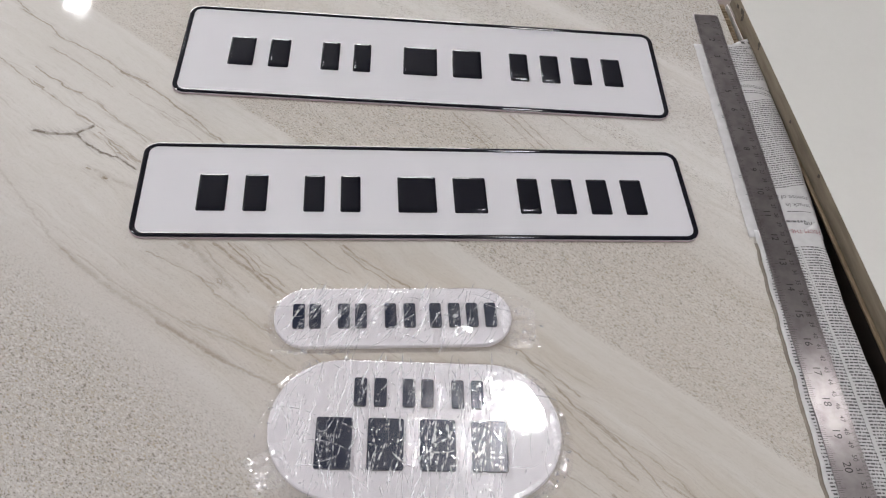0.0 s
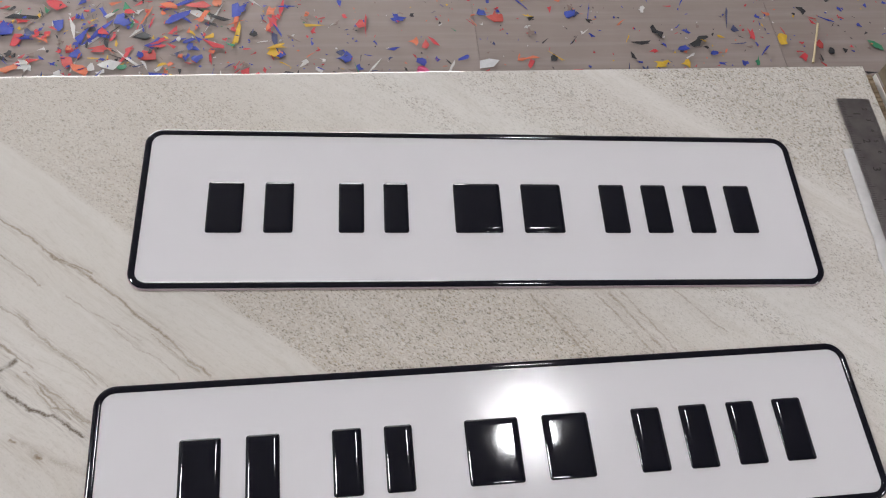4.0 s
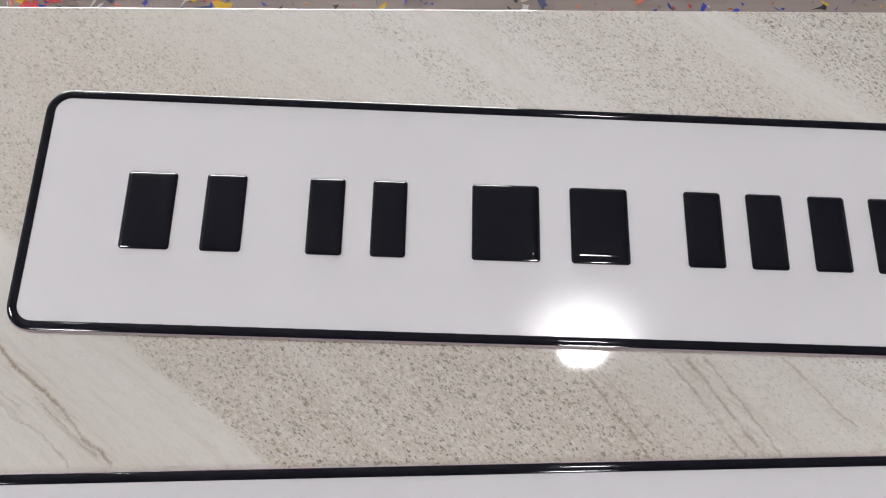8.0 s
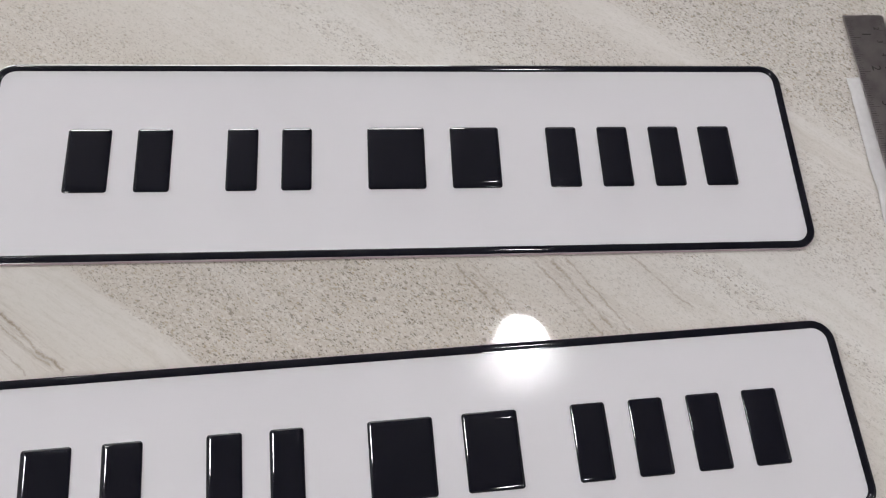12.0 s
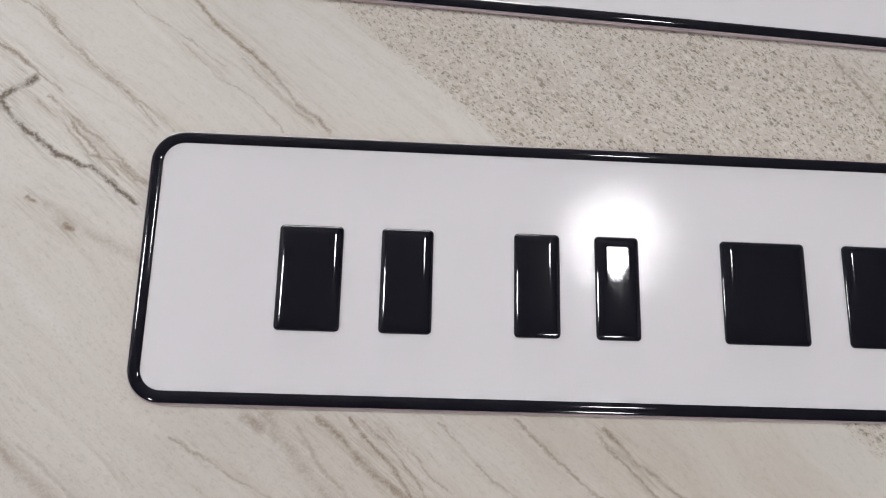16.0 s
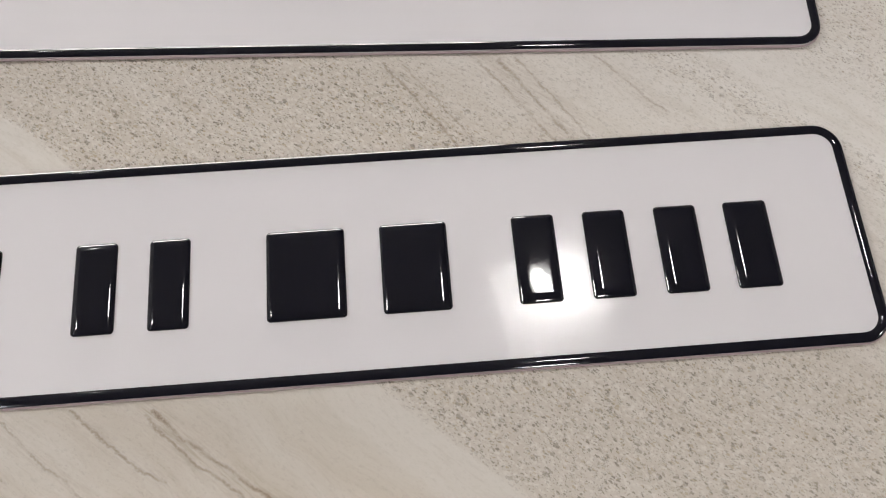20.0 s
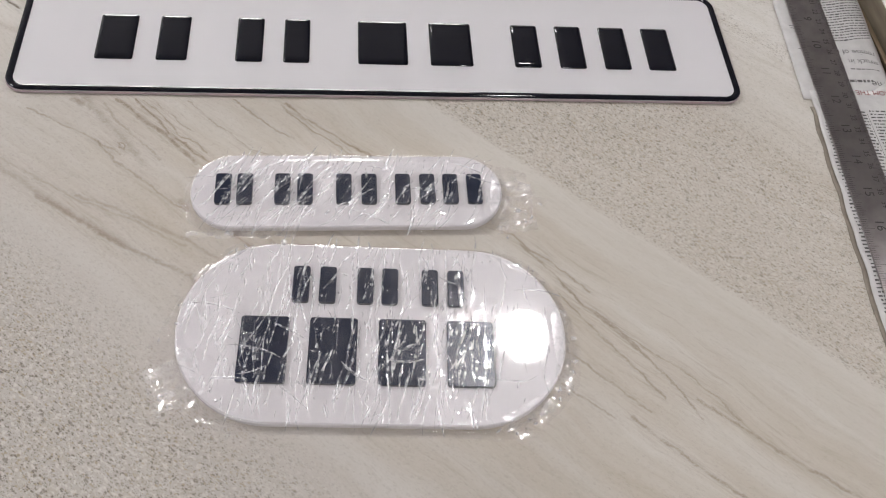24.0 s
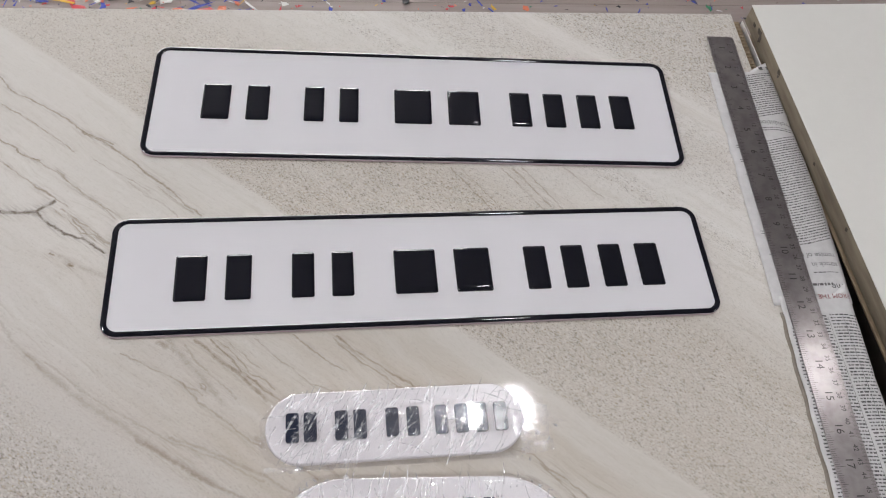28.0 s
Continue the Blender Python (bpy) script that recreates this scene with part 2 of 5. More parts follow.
def stone_material():
    m = Mat("polished_stone_tile", (0.6, 0.56, 0.5), 0.06)
    p = m.coord()
    sep = m.n("ShaderNodeSeparateXYZ", p)
    x, y = sep.outputs[0], sep.outputs[1]
    # across (u) and along (v) the bedding of the stone
    u = m.math("ADD", m.math("MULTIPLY", x, 0.64), m.math("MULTIPLY", y, 0.768))
    v = m.math("SUBTRACT", m.math("MULTIPLY", x, 0.768), m.math("MULTIPLY", y, 0.64))
    wob = m.math("SUBTRACT", m.noise(p, 5.0, 3, 0.55), 0.5)
    uw = m.math("ADD", u, m.math("MULTIPLY", wob, 0.012))
    zone = m.n("ShaderNodeCombineXYZ", uw, v, 0.0).outputs[0]
    # how granular each bed is, from the lower left corner to the upper right one
    t = m.span(uw, -0.5, 0.6)

    def at(q):
        return (q + 0.5) / 1.1

    grain_zone = m.ramp(t, [(0.0, 1.0), (at(-0.245), 1.0), (at(-0.205), 0.16), (at(-0.03), 0.07), (at(0.0125), 0.05), (at(0.0155), 0.85), (at(0.118), 0.95),
                            (at(0.135), 0.5), (at(0.16), 0.25), (at(0.2), 0.25), (at(0.215), 0.75), (at(0.228), 0.15), (at(0.245), 0.2), (at(0.262), 0.7),
                            (at(0.305), 0.65), (at(0.322), 0.1), (at(0.334), 0.12), (at(0.345), 1.0), (1.0, 1.0)])
    base = m.ramp(t, [(0.0, (0.446, 0.414, 0.385)), (at(-0.24), (0.478, 0.441, 0.407)), (at(-0.2), (0.530, 0.492, 0.455)), (at(-0.1), (0.610, 0.574, 0.530)), (at(-0.03), (0.585, 0.550, 0.505)), (at(0.0125), (0.600, 0.565, 0.518)),
                      (at(0.0155), (0.530, 0.484, 0.430)), (at(0.12), (0.550, 0.503, 0.448)), (at(0.17), (0.623, 0.585, 0.540)), (at(0.235), (0.664, 0.632, 0.593)), (at(0.29), (0.602, 0.563, 0.524)),
                      (at(0.328), (0.669, 0.632, 0.593)), (at(0.36), (0.550, 0.512, 0.471)), (1.0, (0.550, 0.512, 0.471))])
    # long soft streaks that follow the bent bedding and gather in bundles
    bend = m.math("MULTIPLY", m.math("SUBTRACT", m.noise(p, 11.0, 2, 0.5), 0.5), 0.022)
    bend = m.math("ADD", bend, m.math("MULTIPLY", m.math("SUBTRACT", m.noise(p, 38.0, 3, 0.6), 0.5), 0.0045))
    plain_zone = zone
    zone = m.n("ShaderNodeCombineXYZ", m.math("ADD", uw, bend), v, 0.0).outputs[0]
    bundle = m.span(m.noise(m.scaled(zone, (26.0, 3.0, 1)), 1.0, 3, 0.55), 0.40, 0.64, 0.12, 1.0)
    long = m.scaled(zone, (70.0, 6.0, 1))
    streak = m.noise(long, 1.0, 6, 0.62)
    col = m.mix(m.math("MULTIPLY", bundle, m.span(streak, 0.48, 0.72, 0, 0.42)), base, (0.43, 0.375, 0.30))
    col = m.mix(m.math("MULTIPLY", bundle, m.span(m.noise(m.scaled(zone, (190.0, 11.0, 1)), 1.0, 5, 0.6), 0.50, 0.72, 0, 0.34)), col, (0.40, 0.345, 0.27))
    col = m.mix(m.span(m.noise(m.scaled(zone, (120.0, 5.0, 1)), 1.0, 5, 0.6), 0.54, 0.74, 0, 0.30), col, (0.72, 0.70, 0.67))
    smooth_zone = m.math("SUBTRACT", 1.0, m.math("MULTIPLY", grain_zone, 0.8), clamp=True)
    col = m.mix(m.math("MULTIPLY", smooth_zone, m.span(m.noise(m.scaled(zone, (24.0, 2.0, 1)), 1.0, 3), 0.5, 0.78, 0, 0.32)), col, (0.72, 0.70, 0.67))
    # a tan cast where the veins lie close together
    tan = m.math("MULTIPLY", m.span(v, -0.22, -0.05), m.ramp(t, [(0, 0), (at(-0.20), 0), (at(-0.15), 1.0), (at(-0.02), 0.85), (at(0.012), 0.2), (at(0.016), 0.0), (1, 0)]))
    col = m.mix(m.math("MULTIPLY", tan, m.span(m.noise(m.scaled(zone, (60.0, 5.0, 1)), 1.0, 4, 0.6), 0.35, 0.65, 0.15, 0.75)), col, (0.46, 0.40, 0.325))
    # short rough strokes all over the smooth beds
    strokes = m.noise(m.scaled(zone, (620.0, 95.0, 1)), 1.0, 4, 0.65)
    col = m.mix(m.math("MULTIPLY", smooth_zone, m.span(strokes, 0.52, 0.74, 0, 0.30)), col, (0.40, 0.35, 0.29))
    # fine dark streak lines in the beds with veins
    fine = m.noise(m.scaled(zone, (330.0, 26.0, 1)), 1.0, 5, 0.6)
    beds = m.ramp(t, [(0, 0), (at(-0.2), 0.05), (at(-0.17), 0.75), (at(-0.14), 0.35), (at(-0.11), 0.8), (at(-0.04), 0.6), (at(0.0), 0.25), (at(0.02), 0.0), (at(0.115), 0.05),
                      (at(0.13), 0.8), (at(0.143), 0.3), (at(0.157), 0.8), (at(0.17), 0.2), (at(0.22), 0.0), (1, 0)])
    col = m.mix(m.math("MULTIPLY", m.span(fine, 0.55, 0.70), m.math("MULTIPLY", bundle, m.math("ADD", m.math("MULTIPLY", beds, 0.46), 0.10))), col, (0.31, 0.255, 0.185))
    col = m.mix(m.math("MULTIPLY", grain_zone, m.span(m.noise(m.scaled(zone, (1.0, 0.5, 1)), 120.0, 5, 0.65), 0.45, 0.70, 0, 0.42)), col, (0.43, 0.375, 0.31))
    # the beds grow finer towards one side of the tile
    grain_zone = m.math("MULTIPLY", grain_zone, m.span(v, 0.02, 0.20, 1.0, 0.74))
    zone = plain_zone
    sparse = m.span(v, -0.40, -0.14, 1.0, 0.0)
    grain_zone = m.math("MULTIPLY", grain_zone, m.math("SUBTRACT", 1.0, m.math("MULTIPLY", sparse, 0.5)))
    col = m.mix(m.math("MULTIPLY", sparse, 0.28), col, (0.615, 0.585, 0.545))
    # grains: many small dark and rusty flecks, a little drawn out
    g = m.scaled(zone, (1.0, 0.55, 1))
    flecks = m.math("MULTIPLY", m.span(m.noise(g, 880.0, 2, 0.6), 0.54, 0.62), m.span(m.noise(g, 80.0, 3), 0.30, 0.60, 0.35, 1.0))
    col = m.mix(m.math("MULTIPLY", flecks, m.math("MULTIPLY", grain_zone, 0.25)), col, (0.30, 0.255, 0.19))
    stir = m.n("ShaderNodeTexNoise", p)
    stir.inputs["Scale"].default_value, stir.inputs["Detail"].default_value = 900.0, 2.0
    push = m.n("ShaderNodeVectorMath", stir.outputs["Color"], operation="SCALE")
    push.inputs["Scale"].default_value = 0.0014
    gs = m.n("ShaderNodeVectorMath", g, push.outputs[0], operation="ADD").outputs[0]
    for scale, tone, amount, least in ((1000.0, (0.16, 0.138, 0.108), 0.80, 0.47), (820.0, (0.34, 0.27, 0.175), 0.6, 0.45), (1600.0, (0.20, 0.18, 0.15), 0.66, 0.3), (560.0, (0.15, 0.125, 0.095), 0.55, 0.74)):
        cell = m.n("ShaderNodeTexVoronoi", m.n("ShaderNodeVectorMath", gs, (scale * 0.001, 0.3, 0), operation="ADD").outputs[0])
        cell.inputs["Scale"].default_value = scale
        pick = m.n("ShaderNodeSeparateColor", cell.outputs["Color"]).outputs[0]
        chip = m.span(m.math("SUBTRACT", m.span(pick, least, 1.0, 0.0, 0.56), cell.outputs["Distance"]), -0.01, 0.10)
        col = m.mix(m.math("MULTIPLY", chip, m.math("MULTIPLY", m.math("ADD", grain_zone, 0.02), amount)), col, tone)
    pale = m.span(m.noise(g, 600.0, 3, 0.6), 0.50, 0.64)
    col = m.mix(m.math("MULTIPLY", pale, m.math("MULTIPLY", grain_zone, 0.45)), col, (0.74, 0.715, 0.67))
    # single veins and cracks: polylines with a ragged line
    jag = m.n("ShaderNodeTexNoise", p)
    jag.inputs["Scale"].default_value, jag.inputs["Detail"].default_value, jag.inputs["Roughness"].default_value = 90.0, 7.0, 0.68
    off = m.n("ShaderNodeVectorMath", m.n("ShaderNodeVectorMath", jag.outputs["Color"], (0.5, 0.5, 0.5), operation="SUBTRACT").outputs[0], operation="SCALE")
    off.inputs["Scale"].default_value = 0.0065
    q = m.n("ShaderNodeVectorMath", p, off.outputs[0], operation="ADD").outputs[0]
    flat = m.n("ShaderNodeVectorMath", q, (1, 1, 0), operation="MULTIPLY").outputs[0]
    broken = m.math("MULTIPLY", m.span(m.noise(p, 110.0, 4, 0.6), 0.34, 0.52, 0.42, 1.1), m.span(m.noise(p, 900.0, 3, 0.7), 0.34, 0.52, 0.45, 1.0))
    streaky = m.span(m.noise(m.scaled(zone, (560.0, 40.0, 1)), 1.0, 5, 0.7), 0.44, 0.60)
    for line, width, strength in VEINS:
        near = None
        for (ax, ay), (bx, by) in zip(line, line[1:]):
            ba = Vector((bx - ax, by - ay, 0))
            pa = m.n("ShaderNodeVectorMath", flat, (ax, ay, 0), operation="SUBTRACT").outputs[0]
            h = m.n("ShaderNodeVectorMath", pa, tuple(ba / ba.length_squared), operation="DOT_PRODUCT").outputs["Value"]
            h = m.math("ADD", h, 0.0, clamp=True)
            s = m.n("ShaderNodeVectorMath", tuple(ba), operation="SCALE")
            m.t.links.new(h, s.inputs["Scale"])
            d = m.n("ShaderNodeVectorMath", pa, s.outputs[0], operation="DISTANCE").outputs["Value"]
            near = d if near is None else m.math("MINIMUM", near, d)
        # one vein is worked out after the other
        flat = m.n("ShaderNodeVectorMath", near, (1e-9, 1e-9, 0), flat, operation="MULTIPLY_ADD").outputs[0]
        core = m.math("MULTIPLY", m.span(near, width * 0.15, width * 0.9, strength, 0.0), broken)
        halo = m.math("MULTIPLY", m.span(near, 0.0, 0.003 + width * 2.2, strength * 0.45, 0.0), streaky)
        col = m.mix(m.math("MAXIMUM", core, halo), col, (0.265, 0.205, 0.148) if strength < 1 else (0.17, 0.138, 0.11))
    m.set("Base Color", col)
    m.set("Roughness", m.span(m.noise(p, 30.0, 3), 0.3, 0.7, 0.03, 0.06))
    m.bump(m.noise(p, 6.0, 2), 0.03, 0.002)
    return m.m




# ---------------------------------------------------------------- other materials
# grey of the unseen walls and ceiling, lowered so gloss reflects dark
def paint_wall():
    return grained("dimmed_plaster", (0.31, 0.31, 0.32), (0.28, 0.28, 0.29), 0.8, 14, 0.1)


STONE = stone_material()
DIM_PLASTER = paint_wall()
# the unseen north wall is kept white so low reflections turn bright
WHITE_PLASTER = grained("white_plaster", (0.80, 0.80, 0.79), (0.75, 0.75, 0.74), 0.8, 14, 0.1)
CHIPBOARD = grained("chipboard", (0.33, 0.25, 0.16), (0.16, 0.115, 0.07), 0.85, 260, 0.6, dist=0.0008, stretch=(1, 0.3, 1))
DIRTY_EDGE = grained("dirty_board_edge", (0.26, 0.215, 0.152), (0.12, 0.095, 0.065), 0.8, 60, 0.4, dist=0.0006, stretch=(1, 0.25, 2))
LAMINATE = grained("cream_laminate", (0.645, 0.625, 0.585), (0.625, 0.605, 0.565), 0.42, 900, 0.05, dist=0.0002)
DARK_STAIN = grained("dark_stain", (0.035, 0.025, 0.018), (0.06, 0.045, 0.03), 0.7, 400)
# frame steel; its dark tone also stands for the shade in the gap
STEEL_AND_GAP_SHADE = grained("dark_steel_and_gap_shade", (0.075, 0.062, 0.054), (0.05, 0.042, 0.038), 0.6, 40)
BLACK_RESIN = grained("glossy_black_resin", (0.0025, 0.0025, 0.006), (0.004, 0.004, 0.008), 0.055, 300, 0.03, dist=0.0003)
BLACK_ACRYLIC = grained("black_acrylic", (0.010, 0.014, 0.030), (0.018, 0.022, 0.042), 0.22, 300)
WHITE_ACRYLIC = grained("white_acrylic", (0.645, 0.618, 0.630), (0.625, 0.598, 0.61), 0.3, 40)
PINK_EDGE = grained("sawn_acrylic_edge", (0.42, 0.33, 0.345), (0.35, 0.265, 0.28), 0.45, 200)
NEWSPRINT = grained("newsprint", (0.57, 0.555, 0.55), (0.47, 0.455, 0.45), 0.9, 120, 0.4, dist=0.0008)
PAPER_BACK = grained("brown_wrapping_paper", (0.27, 0.235, 0.19), (0.19, 0.16, 0.13), 0.85, 120, 0.2)
INK = grained("printing_ink", (0.055, 0.05, 0.05), (0.14, 0.13, 0.13), 0.9, 900)
RED_INK = grained("red_printing_ink", (0.22, 0.06, 0.06), (0.28, 0.1, 0.1), 0.9, 900)
ETCH = grained("etched_black", (0.055, 0.049, 0.047), (0.075, 0.067, 0.064), 0.6, 700)
YELLOW_PAPER = grained("yellow_paper", (0.66, 0.555, 0.31), (0.61, 0.505, 0.27), 0.75, 30, 0.3, dist=0.002)


def plate_film():
    """A satin white sheet under a thin clear gloss with a faint orange-peel relief."""
    m = Mat("white_reflective_sheet", (0.62, 0.61, 0.63), 0.36)
    p = m.coord()
    m.set("Base Color", m.mix(m.span(m.noise(p, 12, 3), 0.3, 0.7), (0.640, 0.618, 0.634), (0.620, 0.598, 0.615)))
    m.set("Roughness", m.span(m.noise(p, 25, 3), 0.3, 0.7, 0.38, 0.44))
    m.set("Specular IOR Level", 0.18)
    h = m.math("ADD", m.noise(p, 1500.0, 3, 0.6), m.math("MULTIPLY", m.noise(p, 420.0, 2), 0.6))
    relief = m.bump(h, 0.085, 0.0004)
    m.set("Coat Weight", 0.5)
    m.set("Coat Roughness", m.span(m.noise(p, 25, 3), 0.3, 0.7, 0.032, 0.045))
    m.t.links.new(relief, m.b.inputs["Coat Normal"])
    return m.m


def steel():
    m = Mat("brushed_steel", (0.50, 0.49, 0.50), 0.3, 1.0)
    p = m.coord()
    fine = m.noise(m.scaled(p, (900, 14, 100)), 1.0, 4)
    blot = m.noise(p, 70.0, 4, 0.6)
    m.set("Base Color", m.mix(m.span(blot, 0.4, 0.75), (0.44, 0.40, 0.395), (0.30, 0.265, 0.26)))
    m.set("Roughness", m.math("ADD", m.span(fine, 0.3, 0.7, 0.29, 0.33), m.span(blot, 0.4, 0.7, 0, 0.03)))
    m.bump(fine, 0.05, 0.0002)
    m.set("Anisotropic", 1.0)
    m.set("Tangent", m.n("ShaderNodeCombineXYZ", 0.999, -0.041, 0.0).outputs[0])
    return m.m


def cling_film():
    """Clear film: see-through, with a wrinkled gloss."""
    m = Mat("clear_cling_film")
    t = m.t
    p = m.coord()
    warp = m.n("ShaderNodeTexNoise", p)
    warp.inputs["Scale"].default_value = 30.0
    q = m.n("ShaderNodeVectorMath", warp.outputs["Color"], operation="SCALE")
    q.inputs["Scale"].default_value = 0.012
    q = m.n("ShaderNodeVectorMath", p, q.outputs[0], operation="ADD").outputs[0]

    def creases(scale, turn, sharp):
        f = m.noise(m.scaled(q, scale, turn), 1.0, 2, 0.5)
        return m.math("SUBTRACT", 1.0, m.math("MULTIPLY", m.math("ABSOLUTE", m.math("SUBTRACT", f, 0.5)), sharp), clamp=True)
    h = m.math("ADD", creases((150, 16, 1), 0.35, 11.0), creases((22, 120, 1), -0.5, 12.0))
    h = m.math("ADD", h, creases((95, 40, 1), 1.0, 10.0))
    h = m.math("ADD", h, m.math("MULTIPLY", m.noise(q, 140.0, 3), 1.2))
    h = m.math("MULTIPLY", h, m.span(m.n("ShaderNodeSeparateXYZ", p).outputs[0], 0.044, 0.060, 1.0, 0.03))
    bump = m.n("ShaderNodeBump")
    bump.inputs["Strength"].default_value, bump.inputs["Distance"].default_value = 0.22, 0.0004
    t.links.new(h, bump.inputs["Height"])
    clear = m.n("ShaderNodeBsdfTransparent", (0.985, 0.975, 0.98, 1))
    gloss = m.n("ShaderNodeBsdfGlossy")
    gloss.inputs["Color"].default_value = (1, 1, 1, 1)
    gloss.inputs["Roughness"].default_value = 0.04
    t.links.new(bump.outputs[0], gloss.inputs["Normal"])
    fres = m.n("ShaderNodeFresnel", 1.5)
    t.links.new(bump.outputs[0], fres.inputs["Normal"])
    fac = m.math("MINIMUM", m.math("MULTIPLY", fres.outputs[0], 1.6), 0.14)
    mixed = m.n("ShaderNodeMixShader", fac, clear.outputs[0], gloss.outputs[0])
    milk = m.n("ShaderNodeBsdfDiffuse", (0.85, 0.84, 0.86, 1))
    mixed = m.n("ShaderNodeMixShader", m.span(m.noise(q, 90.0, 4, 0.65), 0.48, 0.78, 0.005, 0.05), mixed.outputs[0], milk.outputs[0])
    t.links.new(mixed.outputs[0], m.out.inputs[0])
    t.nodes.remove(m.b)
    return m.m


def fold_material():
    """Sharp folds of the film: half clear, with a broad gloss."""
    m = Mat("folded_cling_film")
    t = m.t
    clear = m.n("ShaderNodeBsdfTransparent", (1, 1, 1, 1))
    gloss = m.n("ShaderNodeBsdfGlossy")
    gloss.inputs["Color"].default_value = (1, 1, 1, 1)
    gloss.inputs["Roughness"].default_value = 0.30
    haze = m.n("ShaderNodeBsdfDiffuse", (0.86, 0.85, 0.87, 1))
    f = m.span(m.noise(m.coord(), 300.0, 3), 0.35, 0.65, 0.06, 0.46)
    both = m.n("ShaderNodeMixShader", 0.45, haze.outputs[0], gloss.outputs[0])
    mixed = m.n("ShaderNodeMixShader", f, clear.outputs[0], both.outputs[0])
    t.links.new(mixed.outputs[0], m.out.inputs[0])
    t.nodes.remove(m.b)
    return m.m


def floor_material():
    m = Mat("worn_grey_floor_tile", (0.36, 0.31, 0.28), 0.22)
    p = m.coord()
    big = m.noise(p, 3.0, 5, 0.6)
    col = m.mix(m.span(big, 0.3, 0.7), (0.295, 0.243, 0.224), (0.250, 0.205, 0.188))
    col = m.mix(m.span(m.noise(p, 40, 4), 0.5, 0.75, 0, 0.10), col, (0.36, 0.31, 0.29))
    rnd = m.n("ShaderNodeObjectInfo").outputs["Random"]
    col = m.mix(m.math("MULTIPLY", rnd, 0.10), col, (0.28, 0.245, 0.22))
    scuffs = m.span(m.noise(m.scaled(p, (2.2, 55, 1), 0.03), 1.0, 5, 0.6), 0.45, 0.75, 0, 0.45)
    col = m.mix(scuffs, col, (0.37, 0.32, 0.302))
    col = m.mix(m.span(m.noise(m.scaled(p, (1.2, 20, 1), 0.03), 1.0, 5), 0.52, 0.8, 0, 0.4), col, (0.24, 0.195, 0.175))
    m.set("Base Color", col)
    m.set("Roughness", m.span(m.noise(p, 2.0, 2), 0.3, 0.7, 0.30, 0.38))
    m.set("Specular IOR Level", 0.16)
    m.bump(m.noise(p, 5, 3), 0.02, 0.004)
    return m.m


def scrap_material():
    m = Mat("coloured_vinyl_scraps", (0.5, 0.1, 0.1), 0.6)
    r = m.n("ShaderNodeNewGeometry").outputs["Random Per Island"]
    col = m.ramp(r, [(0.0, (0.03, 0.05, 0.34)), (0.23, (0.52, 0.05, 0.06)), (0.42, (0.02, 0.02, 0.024)), (0.56, (0.62, 0.16, 0.08)), (0.67, (0.55, 0.53, 0.52)), (0.80, (0.60, 0.36, 0.03)),
                     (0.85, (0.03, 0.20, 0.10)), (0.88, (0.05, 0.06, 0.14)), (0.94, (0.22, 0.16, 0.14))], "CONSTANT")
    m.set("Base Color", m.mix(m.span(m.noise(m.coord(), 90, 3), 0.3, 0.8, 0, 0.14), col, (0.3, 0.27, 0.26)))
    m.set("Specular IOR Level", 0.2)
    return m.m


def plain(name, color, rough=0.4):
    return grained(name, color, tuple(c * 0.8 for c in color), rough, 120)


SHEET = plate_film()
STEEL = steel()
CLING = cling_film()
FOLD = fold_material()
FLOOR = floor_material()
SCRAPS = scrap_material()
GROUT = plain("grey_grout", (0.25, 0.21, 0.19), 0.9)
LAMP_RIM = plain("white_lamp_rim", (0.8, 0.8, 0.8), 0.4)
DAYLIGHT = emitter("daylight", (0.985, 0.985, 0.99), 20.0)
LAMP_LIGHT = emitter("lamp_diffuser_light", (0.972, 0.968, 0.985), LAMP_POWER)


# ---------------------------------------------------------------- mesh helpers
def finish(name, bm, mat, smooth=False):
    me = bpy.data.meshes.new(name)
    bm.normal_update()
    bm.to_mesh(me)
    bm.free()
    for one in mat if isinstance(mat, (list, tuple)) else [mat]:
        me.materials.append(one)
    if smooth:
        me.polygons.foreach_set("use_smooth", [True] * len(me.polygons))
    return me


def part(name, bm, mat, parent, label="", smooth=False, at=None):
    me = bm if isinstance(bm, bpy.types.Mesh) else finish(name, bm, mat, smooth)
    ob = new(name, me)
    ob.parent = parent
    if at is not None:
        ob.matrix_basis = at
    return tagged(ob, label)


def thing(name, label, category, m, group="", kind=""):
    ob = new(name)
    ob.empty_display_size = 0.05
    ob.matrix_basis = m
    return tagged(ob, label, category, group, kind)


def structure(name, bm, mat, label="", category="", at=None, smooth=False):
    ob = new(name, finish(name, bm, mat, smooth))
    if at is not None:
        ob.matrix_basis = at
    return tagged(ob, label, category, kind="structure")


def box(bm, x0, x1, y0, y1, z0, z1, bevel=0.0, mat=0):
    r = bmesh.ops.create_cube(bm, size=1.0)["verts"]
    bmesh.ops.scale(bm, vec=(x1 - x0, y1 - y0, z1 - z0), verts=r)
    bmesh.ops.translate(bm, vec=((x0 + x1) / 2, (y0 + y1) / 2, (z0 + z1) / 2), verts=r)
    faces = {f for v in r for f in v.link_faces}
    if bevel:
        edges = list({e for v in r for e in v.link_edges})
        made = bmesh.ops.bevel(bm, geom=edges, offset=bevel, segments=2, affect="EDGES", profile=0.5)
        faces |= set(made["faces"])
    for f in faces:
        if f.is_valid:
            f.material_index = mat
    return bm


def boxed(*a, **k):
    return box(bmesh.new(), *a, **k)


